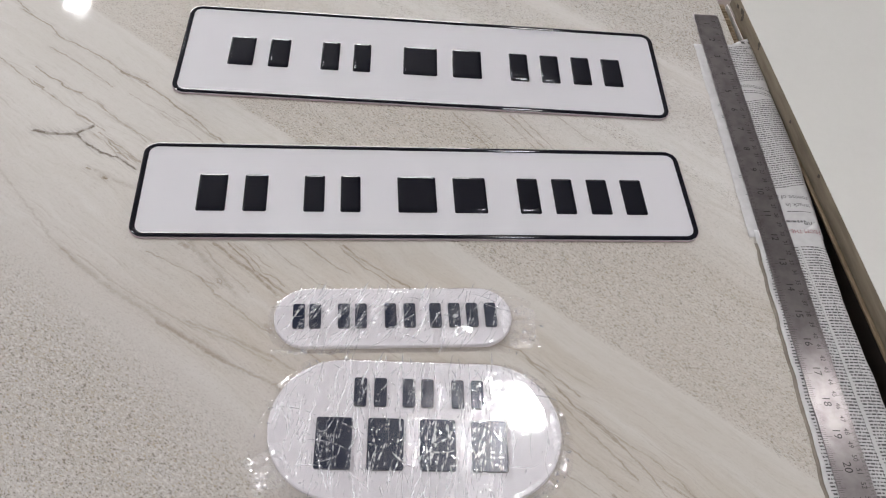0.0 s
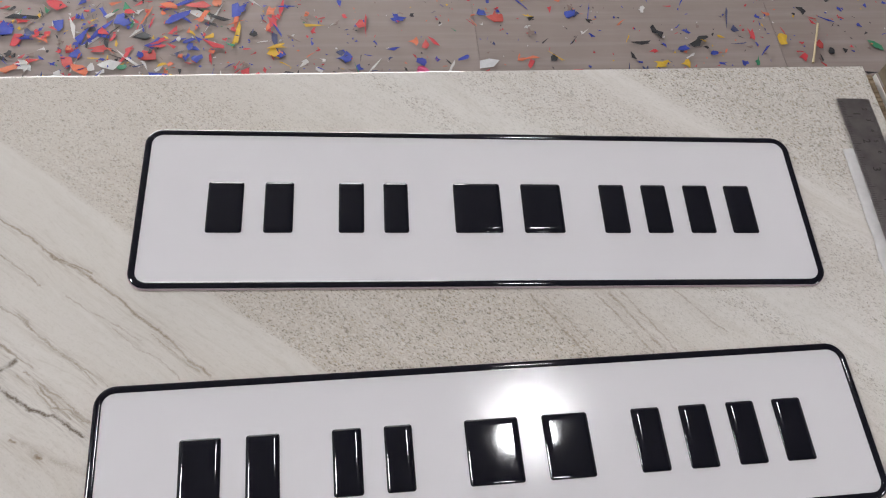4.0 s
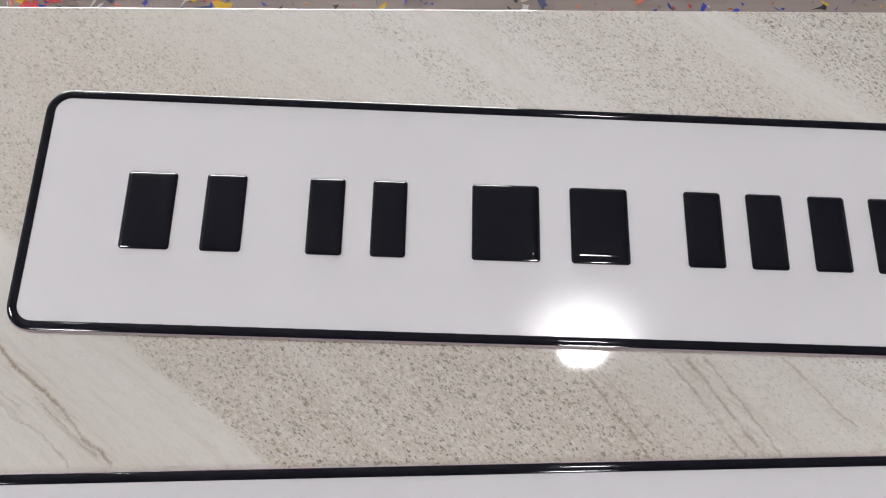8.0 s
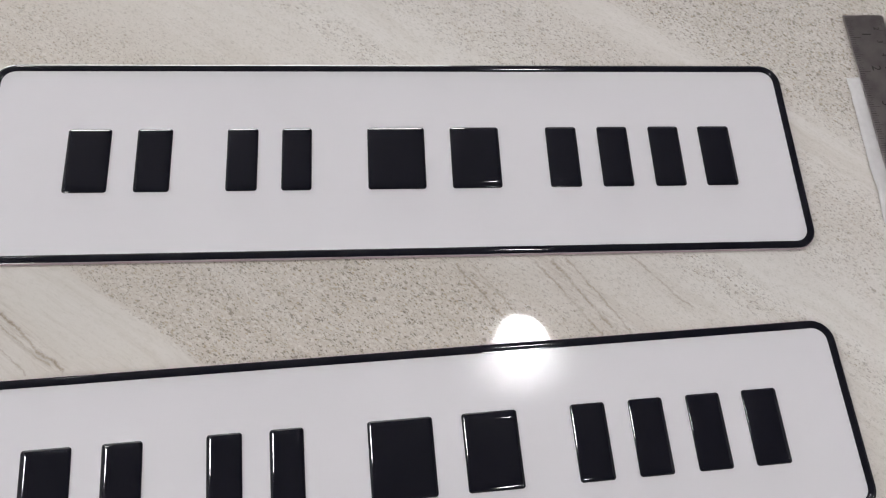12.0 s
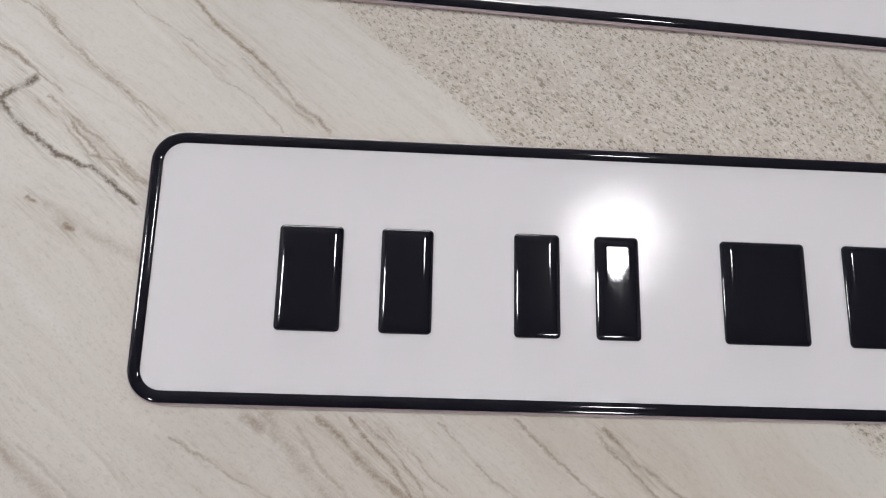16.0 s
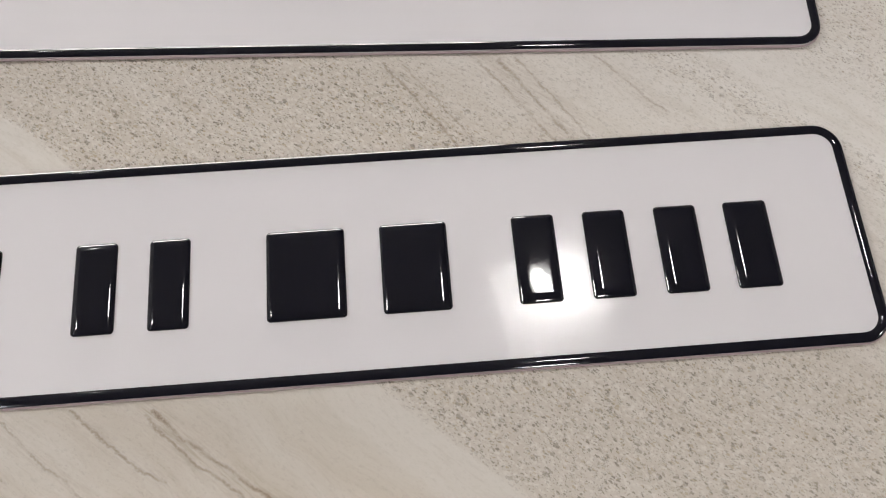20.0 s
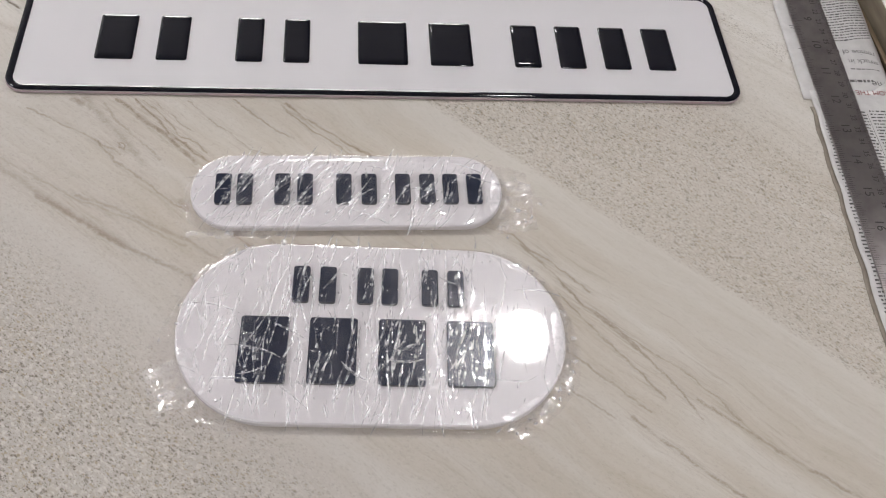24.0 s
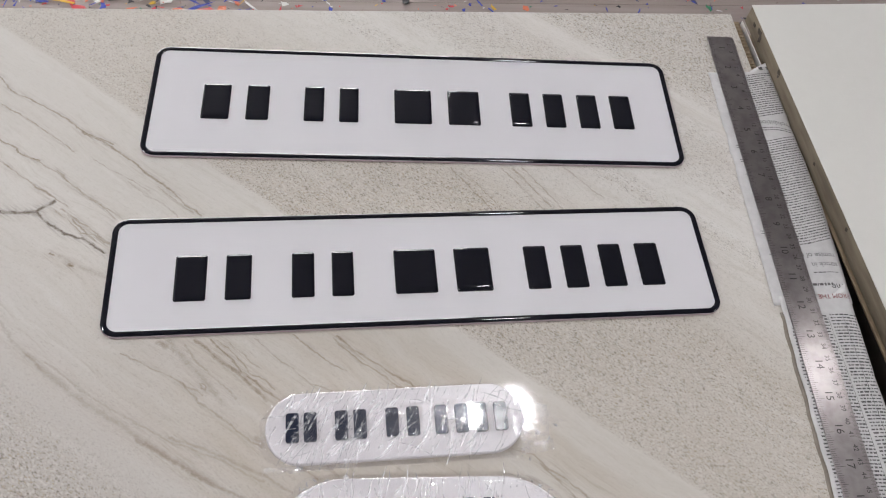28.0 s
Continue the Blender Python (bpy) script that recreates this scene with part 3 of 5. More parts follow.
def rounded(w, h, r, n=8):
    """Outline of a rounded rectangle round the origin, counter-clockwise."""
    out = []
    for cx, cy, a0 in ((w / 2 - r, h / 2 - r, 0), (-w / 2 + r, h / 2 - r, 90), (-w / 2 + r, -h / 2 + r, 180), (w / 2 - r, -h / 2 + r, 270)):
        for i in range(n + 1):
            a = radians(a0 + 90 * i / n)
            out.append((cx + r * math.cos(a), cy + r * math.sin(a)))
    return out


def loft(bm, rings, cap_top=True, cap_bottom=True, mats=None, closed=False):
    """Rings of equal count, each a list of (x, y, z), skinned one to the next."""
    loops = [[bm.verts.new(p) for p in ring] for ring in rings]
    count = len(loops[0])
    pairs = list(zip(loops, loops[1:])) + ([(loops[-1], loops[0])] if closed else [])
    for k, (a, b) in enumerate(pairs):
        for i in range(count):
            f = bm.faces.new((a[i], a[(i + 1) % count], b[(i + 1) % count], b[i]))
            if mats:
                f.material_index = mats[k]
    if cap_bottom and not closed:
        bm.faces.new(loops[0][::-1])
    if cap_top and not closed:
        bm.faces.new(loops[-1])
    return bm


def pillow(w, h, r, levels, n=8, mats=None):
    """A rounded slab; levels are rows of (inset, z) from below to above."""
    bm = bmesh.new()
    rings = []
    for inset, z in levels:
        rr = max(r - inset, 0.0002)
        rings.append([(x, y, z) for x, y in rounded(w - 2 * inset, h - 2 * inset, rr, n)])
    return loft(bm, rings, mats=mats)


def tube(bm, a, b, r, n=12):
    a, b = Vector(a), Vector(b)
    q = (b - a).to_track_quat("Z", "Y").to_matrix()
    rings = [[p + q @ Vector((r * math.cos(2 * math.pi * i / n), r * math.sin(2 * math.pi * i / n), 0)) for i in range(n)] for p in (a, b)]
    return loft(bm, rings)


def lettering(text, size, mat, name="lettering"):
    """A flat mesh of letters in the built-in font, centred on the origin."""
    cu = bpy.data.curves.new(name, "FONT")
    cu.body, cu.size, cu.align_x, cu.align_y = text, size, "CENTER", "CENTER"
    ob = bpy.data.objects.new(name, cu)
    scene.collection.objects.link(ob)
    me = bpy.data.meshes.new_from_object(ob.evaluated_get(bpy.context.evaluated_depsgraph_get()))
    bpy.data.objects.remove(ob)
    me.materials.clear()
    me.materials.append(mat)
    return me


# ---------------------------------------------------------------- room
RX0, RX1, RY0, RY1 = -2.6, 2.8, -2.4, 3.6
box_floor = boxed(RX0, RX1, RY0, RY1, -0.1, -0.0010)
floor = structure("floor", box_floor, GROUT, "tiled workshop floor littered with coloured vinyl offcuts", "floor")
structure("ceiling", boxed(RX0, RX1, RY0, RY1, CEILING + 0.02, CEILING + 0.14), DIM_PLASTER, "plain unseen ceiling with round lamps, grey to keep reflections dark", "ceiling")
structure("wall_south", boxed(RX0, RX1, RY0 - 0.15, RY0, -0.1, CEILING + 0.14), DIM_PLASTER, "plain unseen wall, grey to keep reflections dark", "wall")
structure("wall_east", boxed(RX1, RX1 + 0.15, RY0 - 0.15, RY1 + 0.15, -0.1, CEILING + 0.14), DIM_PLASTER, "plain unseen wall, grey to keep reflections dark", "wall")
structure("wall_west", boxed(RX0 - 0.15, RX0, RY0 - 0.15, RY1 + 0.15, -0.1, CEILING + 0.14), DIM_PLASTER, "plain unseen wall, grey to keep reflections dark", "wall")


def downlight(x, y, d):
    t = thing("ceiling_or_fill_lamp", "round white lit lamp, mirrored in the stone or added as fill", "ceiling lamp", pose(x, y, CEILING), "ceiling lamps")
    bm = bmesh.new()
    r = d / 2

    def ring(q, z, n=40):
        return [(q * math.cos(2 * math.pi * i / n), q * math.sin(2 * math.pi * i / n), z) for i in range(n)]
    loft(bm, [ring(r * 1.15, 0.02), ring(r * 1.15, -0.004), ring(r * 1.02, -0.008), ring(r * 1.0, 0.004)], cap_top=False, cap_bottom=False)
    part("rim", bm, LAMP_RIM, t, "white painted rim", smooth=False)
    bm = bmesh.new()
    f = bm.faces.new([bm.verts.new(p) for p in ring(r, 0.002)][::-1])
    part("diffuser", bm, LAMP_LIGHT, t, "glowing round diffuser")
    return t


downlight(0.432, 0.545, 0.138)
downlight(-1.205, 2.490, 0.095)
# the next four are unseen, added as fill from the sides and behind
downlight(-1.85, 0.5, 0.32)
downlight(-1.3, -1.3, 0.20)
downlight(0.5, -1.5, 0.20)
downlight(2.2, -0.4, 0.26)


# a wide bright window in the north wall; its end shows in every glossy edge on the table
WX1, WZ0, WZ1 = 0.60, 0.60, 1.32


def north_wall():
    top = CEILING + 0.14
    bm = box(bmesh.new(), RX0, RX1, RY1, RY1 + 0.15, -0.1, WZ0)
    box(bm, RX0, RX1, RY1, RY1 + 0.15, WZ1, top)
    box(bm, WX1, RX1, RY1, RY1 + 0.15, WZ0, WZ1)
    structure("wall_north", bm, WHITE_PLASTER, "unseen wall with one wide window, white to brighten low reflections", "wall")
    win = structure("window_1", boxed(RX0, WX1, RY1 + 0.02, RY1 + 0.07, WZ0, WZ0 + 0.03, 0.002), LAMP_RIM, "wide white framed window full of daylight", "window")
    part("head", boxed(RX0, WX1, RY1 + 0.02, RY1 + 0.07, WZ1 - 0.03, WZ1, 0.002), LAMP_RIM, win, "white frame bar")
    part("jamb", boxed(WX1 - 0.03, WX1, RY1 + 0.021, RY1 + 0.069, WZ0 + 0.03, WZ1 - 0.03, 0.002), LAMP_RIM, win, "white frame bar")
    structure("backdrop", boxed(RX0 - 0.4, WX1 + 0.5, RY1 + 0.45, RY1 + 0.47, WZ0 - 0.6, WZ1 + 0.6), DAYLIGHT, "plain bright daylight beyond the window", "sky")


north_wall()


# ---------------------------------------------------------------- tables
T0 = pose(0, 0, TOP)      # the table's frame: plates and papers are laid out in it


def work_table():
    x0, x1, y0, y1 = -0.86, 0.337, -0.62, 0.332
    t = thing("work_table", "low work table with a polished beige stone tile top", "table", T0)
    part("tabletop", boxed(x0, x1, y0, y1, -0.009, 0.0, 0.0008), STONE, t, "polished beige stone tile with brown veins and granular beds")
    part("underlay", boxed(x0 + 0.004, x1 - 0.002, y0 + 0.004, y1 - 0.003, -0.027, -0.0092, 0.001), CHIPBOARD, t, "rough brown chipboard")
    part("packing_strip", boxed(x1 - 0.0015, x1 + 0.0100, 0.205, y1 - 0.004, -0.026, -0.0060, 0.001), CHIPBOARD, t, "ridged brown corrugated packing strip")
    for k in range(26):
        y = 0.210 + 0.0045 * k
        part("ridge", boxed(x1 - 0.0005, x1 + 0.0092, y, y + 0.0022, -0.0064, -0.0052, 0.0004), CHIPBOARD, t)
    for x in (x0 + 0.05, x1 - 0.05):
        for y in (y0 + 0.05, y1 - 0.05):
            part("leg", boxed(x - 0.02, x + 0.02, y - 0.02, y + 0.02, -TOP, -0.06, 0.002), STEEL_AND_GAP_SHADE, t)
    for y in (y0 + 0.05, y1 - 0.05):
        part("rail", boxed(x0 + 0.05, x1 - 0.05, y - 0.015, y + 0.015, -0.06, -0.0275, 0.002), STEEL_AND_GAP_SHADE, t)
    for x in (x0 + 0.05, x1 - 0.05):
        part("rail", boxed(x - 0.0149, x + 0.0149, y0 + 0.07, y1 - 0.07, -0.0598, -0.0277, 0.002), STEEL_AND_GAP_SHADE, t)
    return t


work_table()


def side_table():
    t = thing("side_table", "cream laminated board table with dirty raw edges", "table", T0 @ pose(0.355, 0.3315, 0, 0, 0, 1.6))
    part("board", boxed(0.0, 0.9, -0.95, 0.0, -0.0085, 0.0105, 0.0006), DIRTY_EDGE, t, "brown dirty raw board edge")
    part("laminate", boxed(-0.0004, 0.901, -0.951, 0.0006, 0.0107, 0.0118, 0.0003), LAMINATE, t, "smooth cream laminate")
    part("lower_board", boxed(0.0120, 0.88, -0.94, -0.004, -0.030, -0.0088, 0.0006), CHIPBOARD, t, "raw chipboard edge")
    part("edge_strip", boxed(-0.0040, -0.0030, -0.16, -0.002, -0.024, -0.0070, 0.0002), LAMINATE, t, "thin pale edging strip")
    part("edge_strip", boxed(-0.0026, 0.0140, -0.94, -0.17, -0.0102, -0.0088, 0.0002), CHIPBOARD, t, "speckled raw edging strip")
    for y, z, ly, lz in ((-0.018, 0.003, 0.0035, 0.0022), (-0.031, 0.0055, 0.006, 0.003), (-0.036, 0.001, 0.003, 0.004), (-0.086, 0.0075, 0.0032, 0.0026), (-0.088, 0.004, 0.0015, 0.0015), (-0.19, 0.002, 0.002, 0.0016), (-0.262, 0.006, 0.0022, 0.002)):
        bm = bmesh.new()
        loft(bm, [[(d, y + ly * math.cos(0.7 * k) * (1 if k % 2 else 0.7), z + lz * math.sin(0.7 * k) * (1 if k % 2 else 0.75)) for k in range(9)] for d in (-0.0004, 0.0006)][::-1])
        part("stain", bm, DARK_STAIN, t, "dark brown stain on the raw edge")
    # dark bar added to stand for the shade in the gap beside the board
    part("bearer", boxed(-0.0165, 0.030, -0.93, -0.02, -0.072, -0.0405, 0.002), STEEL_AND_GAP_SHADE, t, "dark bar added under the board")
    part("bearer", boxed(0.80, 0.845, -0.93, -0.02, -0.072, -0.0302, 0.002), STEEL_AND_GAP_SHADE, t, "dark bar added under the board")
    for y in (-0.91, -0.04):
        part("cleat", boxed(0.0125, 0.0295, y - 0.02, y + 0.02, -0.0404, -0.0302, 0.001), STEEL_AND_GAP_SHADE, t)
    for x in (0.06, 0.84):
        for y in (-0.88, -0.06):
            part("leg", boxed(x - 0.02, x + 0.02, y - 0.02, y + 0.02, -TOP, -0.0302, 0.002), STEEL_AND_GAP_SHADE, t)
    return t


side_table()


# ---------------------------------------------------------------- plates with raised bars
def bar(w, h, depth, r):
    """A bar of poured resin: a low step, then a shallow arc up to its crown."""
    run = min(0.0042, w * 0.46)
    edge = radians(38)
    arc = run / math.sin(edge)
    rows = [(0.0, 0.0), (0.0, 0.0003)]
    for i in range(1, 9):
        a = edge * (1 - i / 8)
        rows.append((run - arc * math.sin(a), 0.0003 + arc * (math.cos(a) - math.cos(edge))))
    return pillow(w, h, r, rows, 5)


def long_plate(x0, x1, y0, y1, m, label):
    w, h = x1 - x0, y1 - y0
    t = thing("number_plate", label, "number plate", m, "long white plates")
    c = pose((x0 + x1) / 2, (y0 + y1) / 2, 0)
    base = pillow(w, h, 0.0125, [(0.0020, 0.0), (0.0016, 0.0007), (0.0002, 0.0009), (0.0, 0.0012), (0.0, 0.0020), (0.0003, 0.0023)], 10)
    part("base", base, PINK_EDGE, t, "thin pinkish acrylic edge", at=c)
    part("face", pillow(w - 0.0012, h - 0.0012, 0.012, [(0.0, 0.0024), (0.0, 0.0029)], 10), SHEET, t, "satin white reflective sheet", at=c)
    # domed border all round
    bm = bmesh.new()
    rings = []
    wide = 0.0042
    edge = radians(33)
    arc = wide / 2 / math.sin(edge)
    for i in range(13):
        a = edge * (i / 6 - 1)
        inset = 0.0006 + wide / 2 + arc * math.sin(a)
        z = 0.0032 + arc * (math.cos(a) - math.cos(edge))
        rings.append([(x, y, z) for x, y in rounded(w - 2 * inset, h - 2 * inset, 0.0125 - inset, 12)])
    loft(bm, rings, cap_top=False, cap_bottom=False)
    # its low foot, with a crisp edge of its own
    for ring in (rings[0], rings[-1]):
        foot = [(x, y, 0.0029) for x, y, z in ring]
        loft(bm, [foot, ring] if ring is rings[0] else [ring, foot], cap_top=False, cap_bottom=False)
    part("border", bm, BLACK_RESIN, t, "domed glossy black resin border", smooth=True, at=c)
    for a, b, low, high in BARS:
        part("raised_bar", bar((b - a) * 0.70, high - low, 0.0017, 0.0016), BLACK_RESIN, t, "domed glossy black resin bar", smooth=True, at=pose((a + b) / 2, (low + high) / 2, 0.0030))
    return t


# left, right, lower and upper edge of each raised bar
BARS = [(-0.1883, -0.1552, 0.0252, 0.0640), (-0.1503, -0.1232, 0.0252, 0.0640), (-0.1010, -0.0768, 0.0252, 0.0640), (-0.0708, -0.0472, 0.0252, 0.0640), (-0.0265, 0.0198, 0.0252, 0.0640), (0.0216, 0.0618, 0.0252, 0.0640), (0.0796, 0.1055, 0.0252, 0.0640), (0.1102, 0.1360, 0.0252, 0.0640), (0.1410, 0.1670, 0.0252, 0.0640), (0.1712, 0.1982, 0.0252, 0.0640)]
long_plate(-0.2328, 0.2352, -0.0018, 0.0990, T0, "long white plate with black border lying on the stone table")
long_plate(-0.2285, 0.2338, -0.0150, 0.1068, T0 @ pose(0.0078, 0.1653, 0, 0, 0, -2.57), "taller long white plate with black border on the stone table")


def wrinkle(x, y, seed):
    p = Vector((x * 70 + seed, y * 70, seed))
    return noise.noise(p) * 0.6 + noise.noise(Vector((x * 220, y * 90 + seed, seed))) * 0.4


def taut(x):
    """The film is stretched smooth towards the right end of a plate."""
    return 1 - 0.99 * min(1.0, max(0.0, (x - 0.050) / 0.012))


def wrap(t, w, h, r, top, flaps, seed, lift, grain, tilt):
    """A crinkled clear film laid over a rounded plate, with loose flaps beyond its rim."""
    bm = bmesh.new()
    rings = []
    outline = rounded(w, h, r, 14)
    steps = [(-0.9, 1.0), (-0.7, 1.0), (-0.45, 1.0), (-0.27, 0.86), (-0.15, 0.45), (-0.05, 0.14), (0.0, 0.92), (0.03, 0.55), (0.1, 0.2), (0.3, 0.35), (0.65, 0.2), (1.0, 0.05)]
    for k, (s, fall) in enumerate(steps):
        ring = []
        for i, (x, y) in enumerate(outline):
            a = math.atan2(y / h, x / w)
            reach = 0.0034 + 0.0030 * noise.noise(Vector((x * 160, y * 160, seed)))
            for fx, fy, size, spread in flaps:
                d = math.hypot(x - fx, y - fy)
                reach += size * max(0.0, 1 - d / spread) * (0.75 + 0.5 * noise.noise(Vector((x * 180, y * 180, seed))))
            n = Vector((x, y, 0)).normalized()
            if s <= 0:
                q = Vector((x, y, 0)) * (1 + s)
                z = top + lift * (fall if s < 0 else 0.1) + 0.0006 * wrinkle(q.x, q.y, seed) * taut(q.x)
                if tilt and s < 0:
                    # the taut end is a smooth, slightly hollow sheet that rises towards its far corner
                    b = min(1.0, max(0.0, (q.x - 0.030) / 0.015))
                    flat = top + 0.0022 + tilt * (0.35 * (q.x - 0.03) + 1.25 * (q.y + 0.045)) + 2.5 * tilt * ((q.x - 0.062) ** 2 + (q.y - 0.010) ** 2)
                    z += (flat - z) * b
            else:
                q = Vector((x, y, 0)) + n * (0.0012 + reach * s)
                z = max(0.0006, top * fall + 0.0060 * abs(wrinkle(q.x * 1.6, q.y * 1.6, seed)) * (1 if k > 7 else 0.4))
            ring.append((q.x, q.y, z))
        rings.append(ring)
    loft(bm, rings[::-1], cap_top=False, cap_bottom=False)
    bm.faces.new([v for v in bm.verts][-len(outline):])
    bmesh.ops.subdivide_edges(bm, edges=bm.edges[:], cuts=1, use_grid_fill=True)
    for v in bm.verts:
        v.co.z += 0.00022 * wrinkle(v.co.x * 2.3, v.co.y * 2.3, seed + 5) * (taut(v.co.x) if v.co.z > top else 1)
    # sharp folds standing in the film
    folds = bmesh.new()
    rnd = random.Random(int(seed * 7))
    for k in range(int(w * h * 38000)):
        edge = rnd.random() < 0.008
        loose = rnd.random() < 0.06
        if edge:
            x, y = rnd.choice(outline)
            q = rnd.uniform(0.93, 1.02)
            x, y = x * q, y * q
        elif loose:
            fx, fy, far, spread = rnd.choice(flaps)
            x, y = fx + rnd.gauss(0, spread * 0.3), fy + rnd.gauss(0, spread * 0.3)
            q = 1 + far / math.hypot(fx, fy) * rnd.uniform(0.2, 0.9)
            near = min(outline, key=lambda o: math.hypot(o[0] - x, o[1] - y))
            x, y = near[0] * q, near[1] * q
            edge = True
        else:
            x, y = rnd.uniform(-w / 2, w / 2) * 0.97, rnd.uniform(-h / 2, h / 2) * 0.95
            if abs(x) > w / 2 - r and math.hypot(abs(x) - (w / 2 - r), y) > r * 0.97:
                continue
        turn = radians(rnd.gauss(grain, 11) if rnd.random() < (0.3 if edge else 0.88) else rnd.uniform(0, 180))
        size = rnd.choice((0.002, 0.004, 0.007, 0.011, 0.016, 0.024)) * rnd.uniform(0.7, 1.3) * (0.6 if edge else 1)
        bend, rad = rnd.uniform(-0.35, 0.35), rnd.uniform(0.00010, 0.00036)
        if edge:
            bend, rad, size = bend * 3, rad * rnd.uniform(1.0, 3.0), min(size, 0.004)
        elif x > 0.058 and rnd.random() < 0.6:
            continue
        z = (top + lift * min(1.0, 2.6 * max(0.12, 1 - max(math.hypot(max(0, abs(x) - (w / 2 - r)), y) / r, abs(y) / (h / 2)))) + 0.0002) if not edge else top * rnd.uniform(0.6, 1.0) + 0.002 if not loose else rnd.uniform(0.001, 0.0035)
        rows = []
        for i in range(6):
            f = i / 5
            a = turn + bend * (f - 0.5)
            cx, cy = x + math.cos(a) * size * (f - 0.5), y + math.sin(a) * size * (f - 0.5)
            rr = rad * math.sin(math.pi * (0.08 + 0.84 * f))
            rows.append([folds.verts.new((cx - math.sin(a) * rr * 2.2 * c, cy + math.cos(a) * rr * 2.2 * c, z + rr * 1.6 * (1 - c * c) - 0.0001)) for c in (-1, -0.6, -0.2, 0.2, 0.6, 1)])
        for p, q in zip(rows, rows[1:]):
            for i in range(5):
                folds.faces.new((p[i], q[i], q[i + 1], p[i + 1]))
    film = part("cling_film", bm, CLING, t, "crinkled clear cling film with loose ends", smooth=True)
    film.visible_shadow = False
    creases = tagged(part("film_creases", folds, FOLD, t, smooth=True), "fine sharp creases in the clear film", kind="stuff")
    creases.visible_shadow = False


def flap_material():
    """Loose film: mostly clear, hazy where it is crumpled, with sharp glints."""
    m = Mat("crumpled_film_end")
    clear = m.n("ShaderNodeBsdfTransparent", (1, 1, 1, 1))
    gloss = m.n("ShaderNodeBsdfGlossy")
    gloss.inputs["Color"].default_value = (1, 1, 1, 1)
    gloss.inputs["Roughness"].default_value = 0.2
    haze = m.n("ShaderNodeBsdfDiffuse", (0.86, 0.85, 0.87, 1))
    both = m.n("ShaderNodeMixShader", 0.35, gloss.outputs[0], haze.outputs[0])
    f = m.span(m.noise(m.coord(), 220.0, 4, 0.65), 0.40, 0.70, 0.07, 0.42)
    mixed = m.n("ShaderNodeMixShader", f, clear.outputs[0], both.outputs[0])
    m.t.links.new(mixed.outputs[0], m.out.inputs[0])
    m.t.nodes.remove(m.b)
    return m.m


FLAP = flap_material()


def loose_end(t, cx, cy, w, h, turn, top, outline_w, outline_h, r, seed):
    """A crumpled end of the film beyond the plate's rim."""
    rnd = random.Random(seed)
    bm = bmesh.new()
    nx, ny = max(3, int(w / 0.0024)), max(3, int(h / 0.0024))
    c, s = math.cos(radians(turn)), math.sin(radians(turn))
    grid = []
    for j in range(ny + 1):
        row = []
        for i in range(nx + 1):
            ax = (i / nx - 0.5) * w + rnd.uniform(-0.0009, 0.0009)
            ay = (j / ny - 0.5) * h * (0.75 + 0.25 * noise.noise(Vector((i * 0.6, 3, seed)))) + rnd.uniform(-0.0009, 0.0009)
            x, y = cx + c * ax - s * ay, cy + s * ax + c * ay
            dx, dy = max(0.0, abs(x) - (outline_w / 2 - r)), max(0.0, abs(y) - (outline_h / 2 - r))
            inside = math.hypot(dx, dy) < r + 0.0004
            z = top + 0.0012 + rnd.uniform(0, 0.0006) if inside else rnd.uniform(0.0006, 0.0026) * (1.0 - 0.4 * i / nx) + 0.0002
            row.append(bm.verts.new((x, y, z)))
        grid.append(row)
    for a, b in zip(grid, grid[1:]):
        for i in range(nx):
            if rnd.random() < 0.5:
                bm.faces.new((a[i], a[i + 1], b[i + 1]))
                bm.faces.new((a[i], b[i + 1], b[i]))
            else:
                bm.faces.new((a[i], a[i + 1], b[i]))
                bm.faces.new((a[i + 1], b[i + 1], b[i]))
    ob = part("loose_film_end", bm, FLAP, t, "crumpled loose end of the clear film")
    ob.visible_shadow = False


def oval_plate(m, w, h, r, thick, bars, flaps, seed, grain, label, ends=(), tilt=0.0):
    t = thing("oval_number_plate", label, "number plate", m, "wrapped oval plates")
    part("base", pillow(w, h, r, [(0.0042, 0.0), (0.0036, 0.0018), (0.0006, 0.0022), (0.0, 0.0028), (0.0, thick - 0.0008), (0.0008, thick)], 16), WHITE_ACRYLIC, t, "thick white acrylic with a rounded rim")
    for x, y, bw, bh in bars:
        part("raised_bar", pillow(bw, bh, 0.0016, [(0.0, 0.0), (0.0, 0.0021), (0.0002, 0.0023)], 4), BLACK_ACRYLIC, t, "raised black acrylic bar", at=pose(x, y, thick))
    wrap(t, w, h, r, thick, flaps, seed, 0.0029, grain, tilt)
    for k, (ex, ey, ew, eh, turn) in enumerate(ends):
        loose_end(t, ex, ey, ew, eh, turn, thick, w, h, r, int(seed) * 10 + k)
    return t


SMALL = [(x + 0.0254, 0.0, 0.0088, 0.0205) for x in (-0.0962, -0.0842, -0.0632, -0.0505, -0.0285, -0.0141, 0.0053, 0.0196, 0.0331, 0.0472)]
oval_plate(T0 @ pose(-0.0254, -0.0765, 0, 0, 0, 0.3), 0.178, 0.0500, 0.0248, 0.0068, SMALL, [(0.085, -0.014, 0.028, 0.034), (0.085, 0.012, 0.012, 0.03), (-0.07, -0.024, 0.004, 0.03)], 3.0, 60,
           "small white oval plate wrapped in clear film on the table",
           [(0.0945, -0.004, 0.026, 0.040, -6), (0.098, -0.0215, 0.022, 0.010, 4), (-0.060, -0.0262, 0.060, 0.005, 0)])
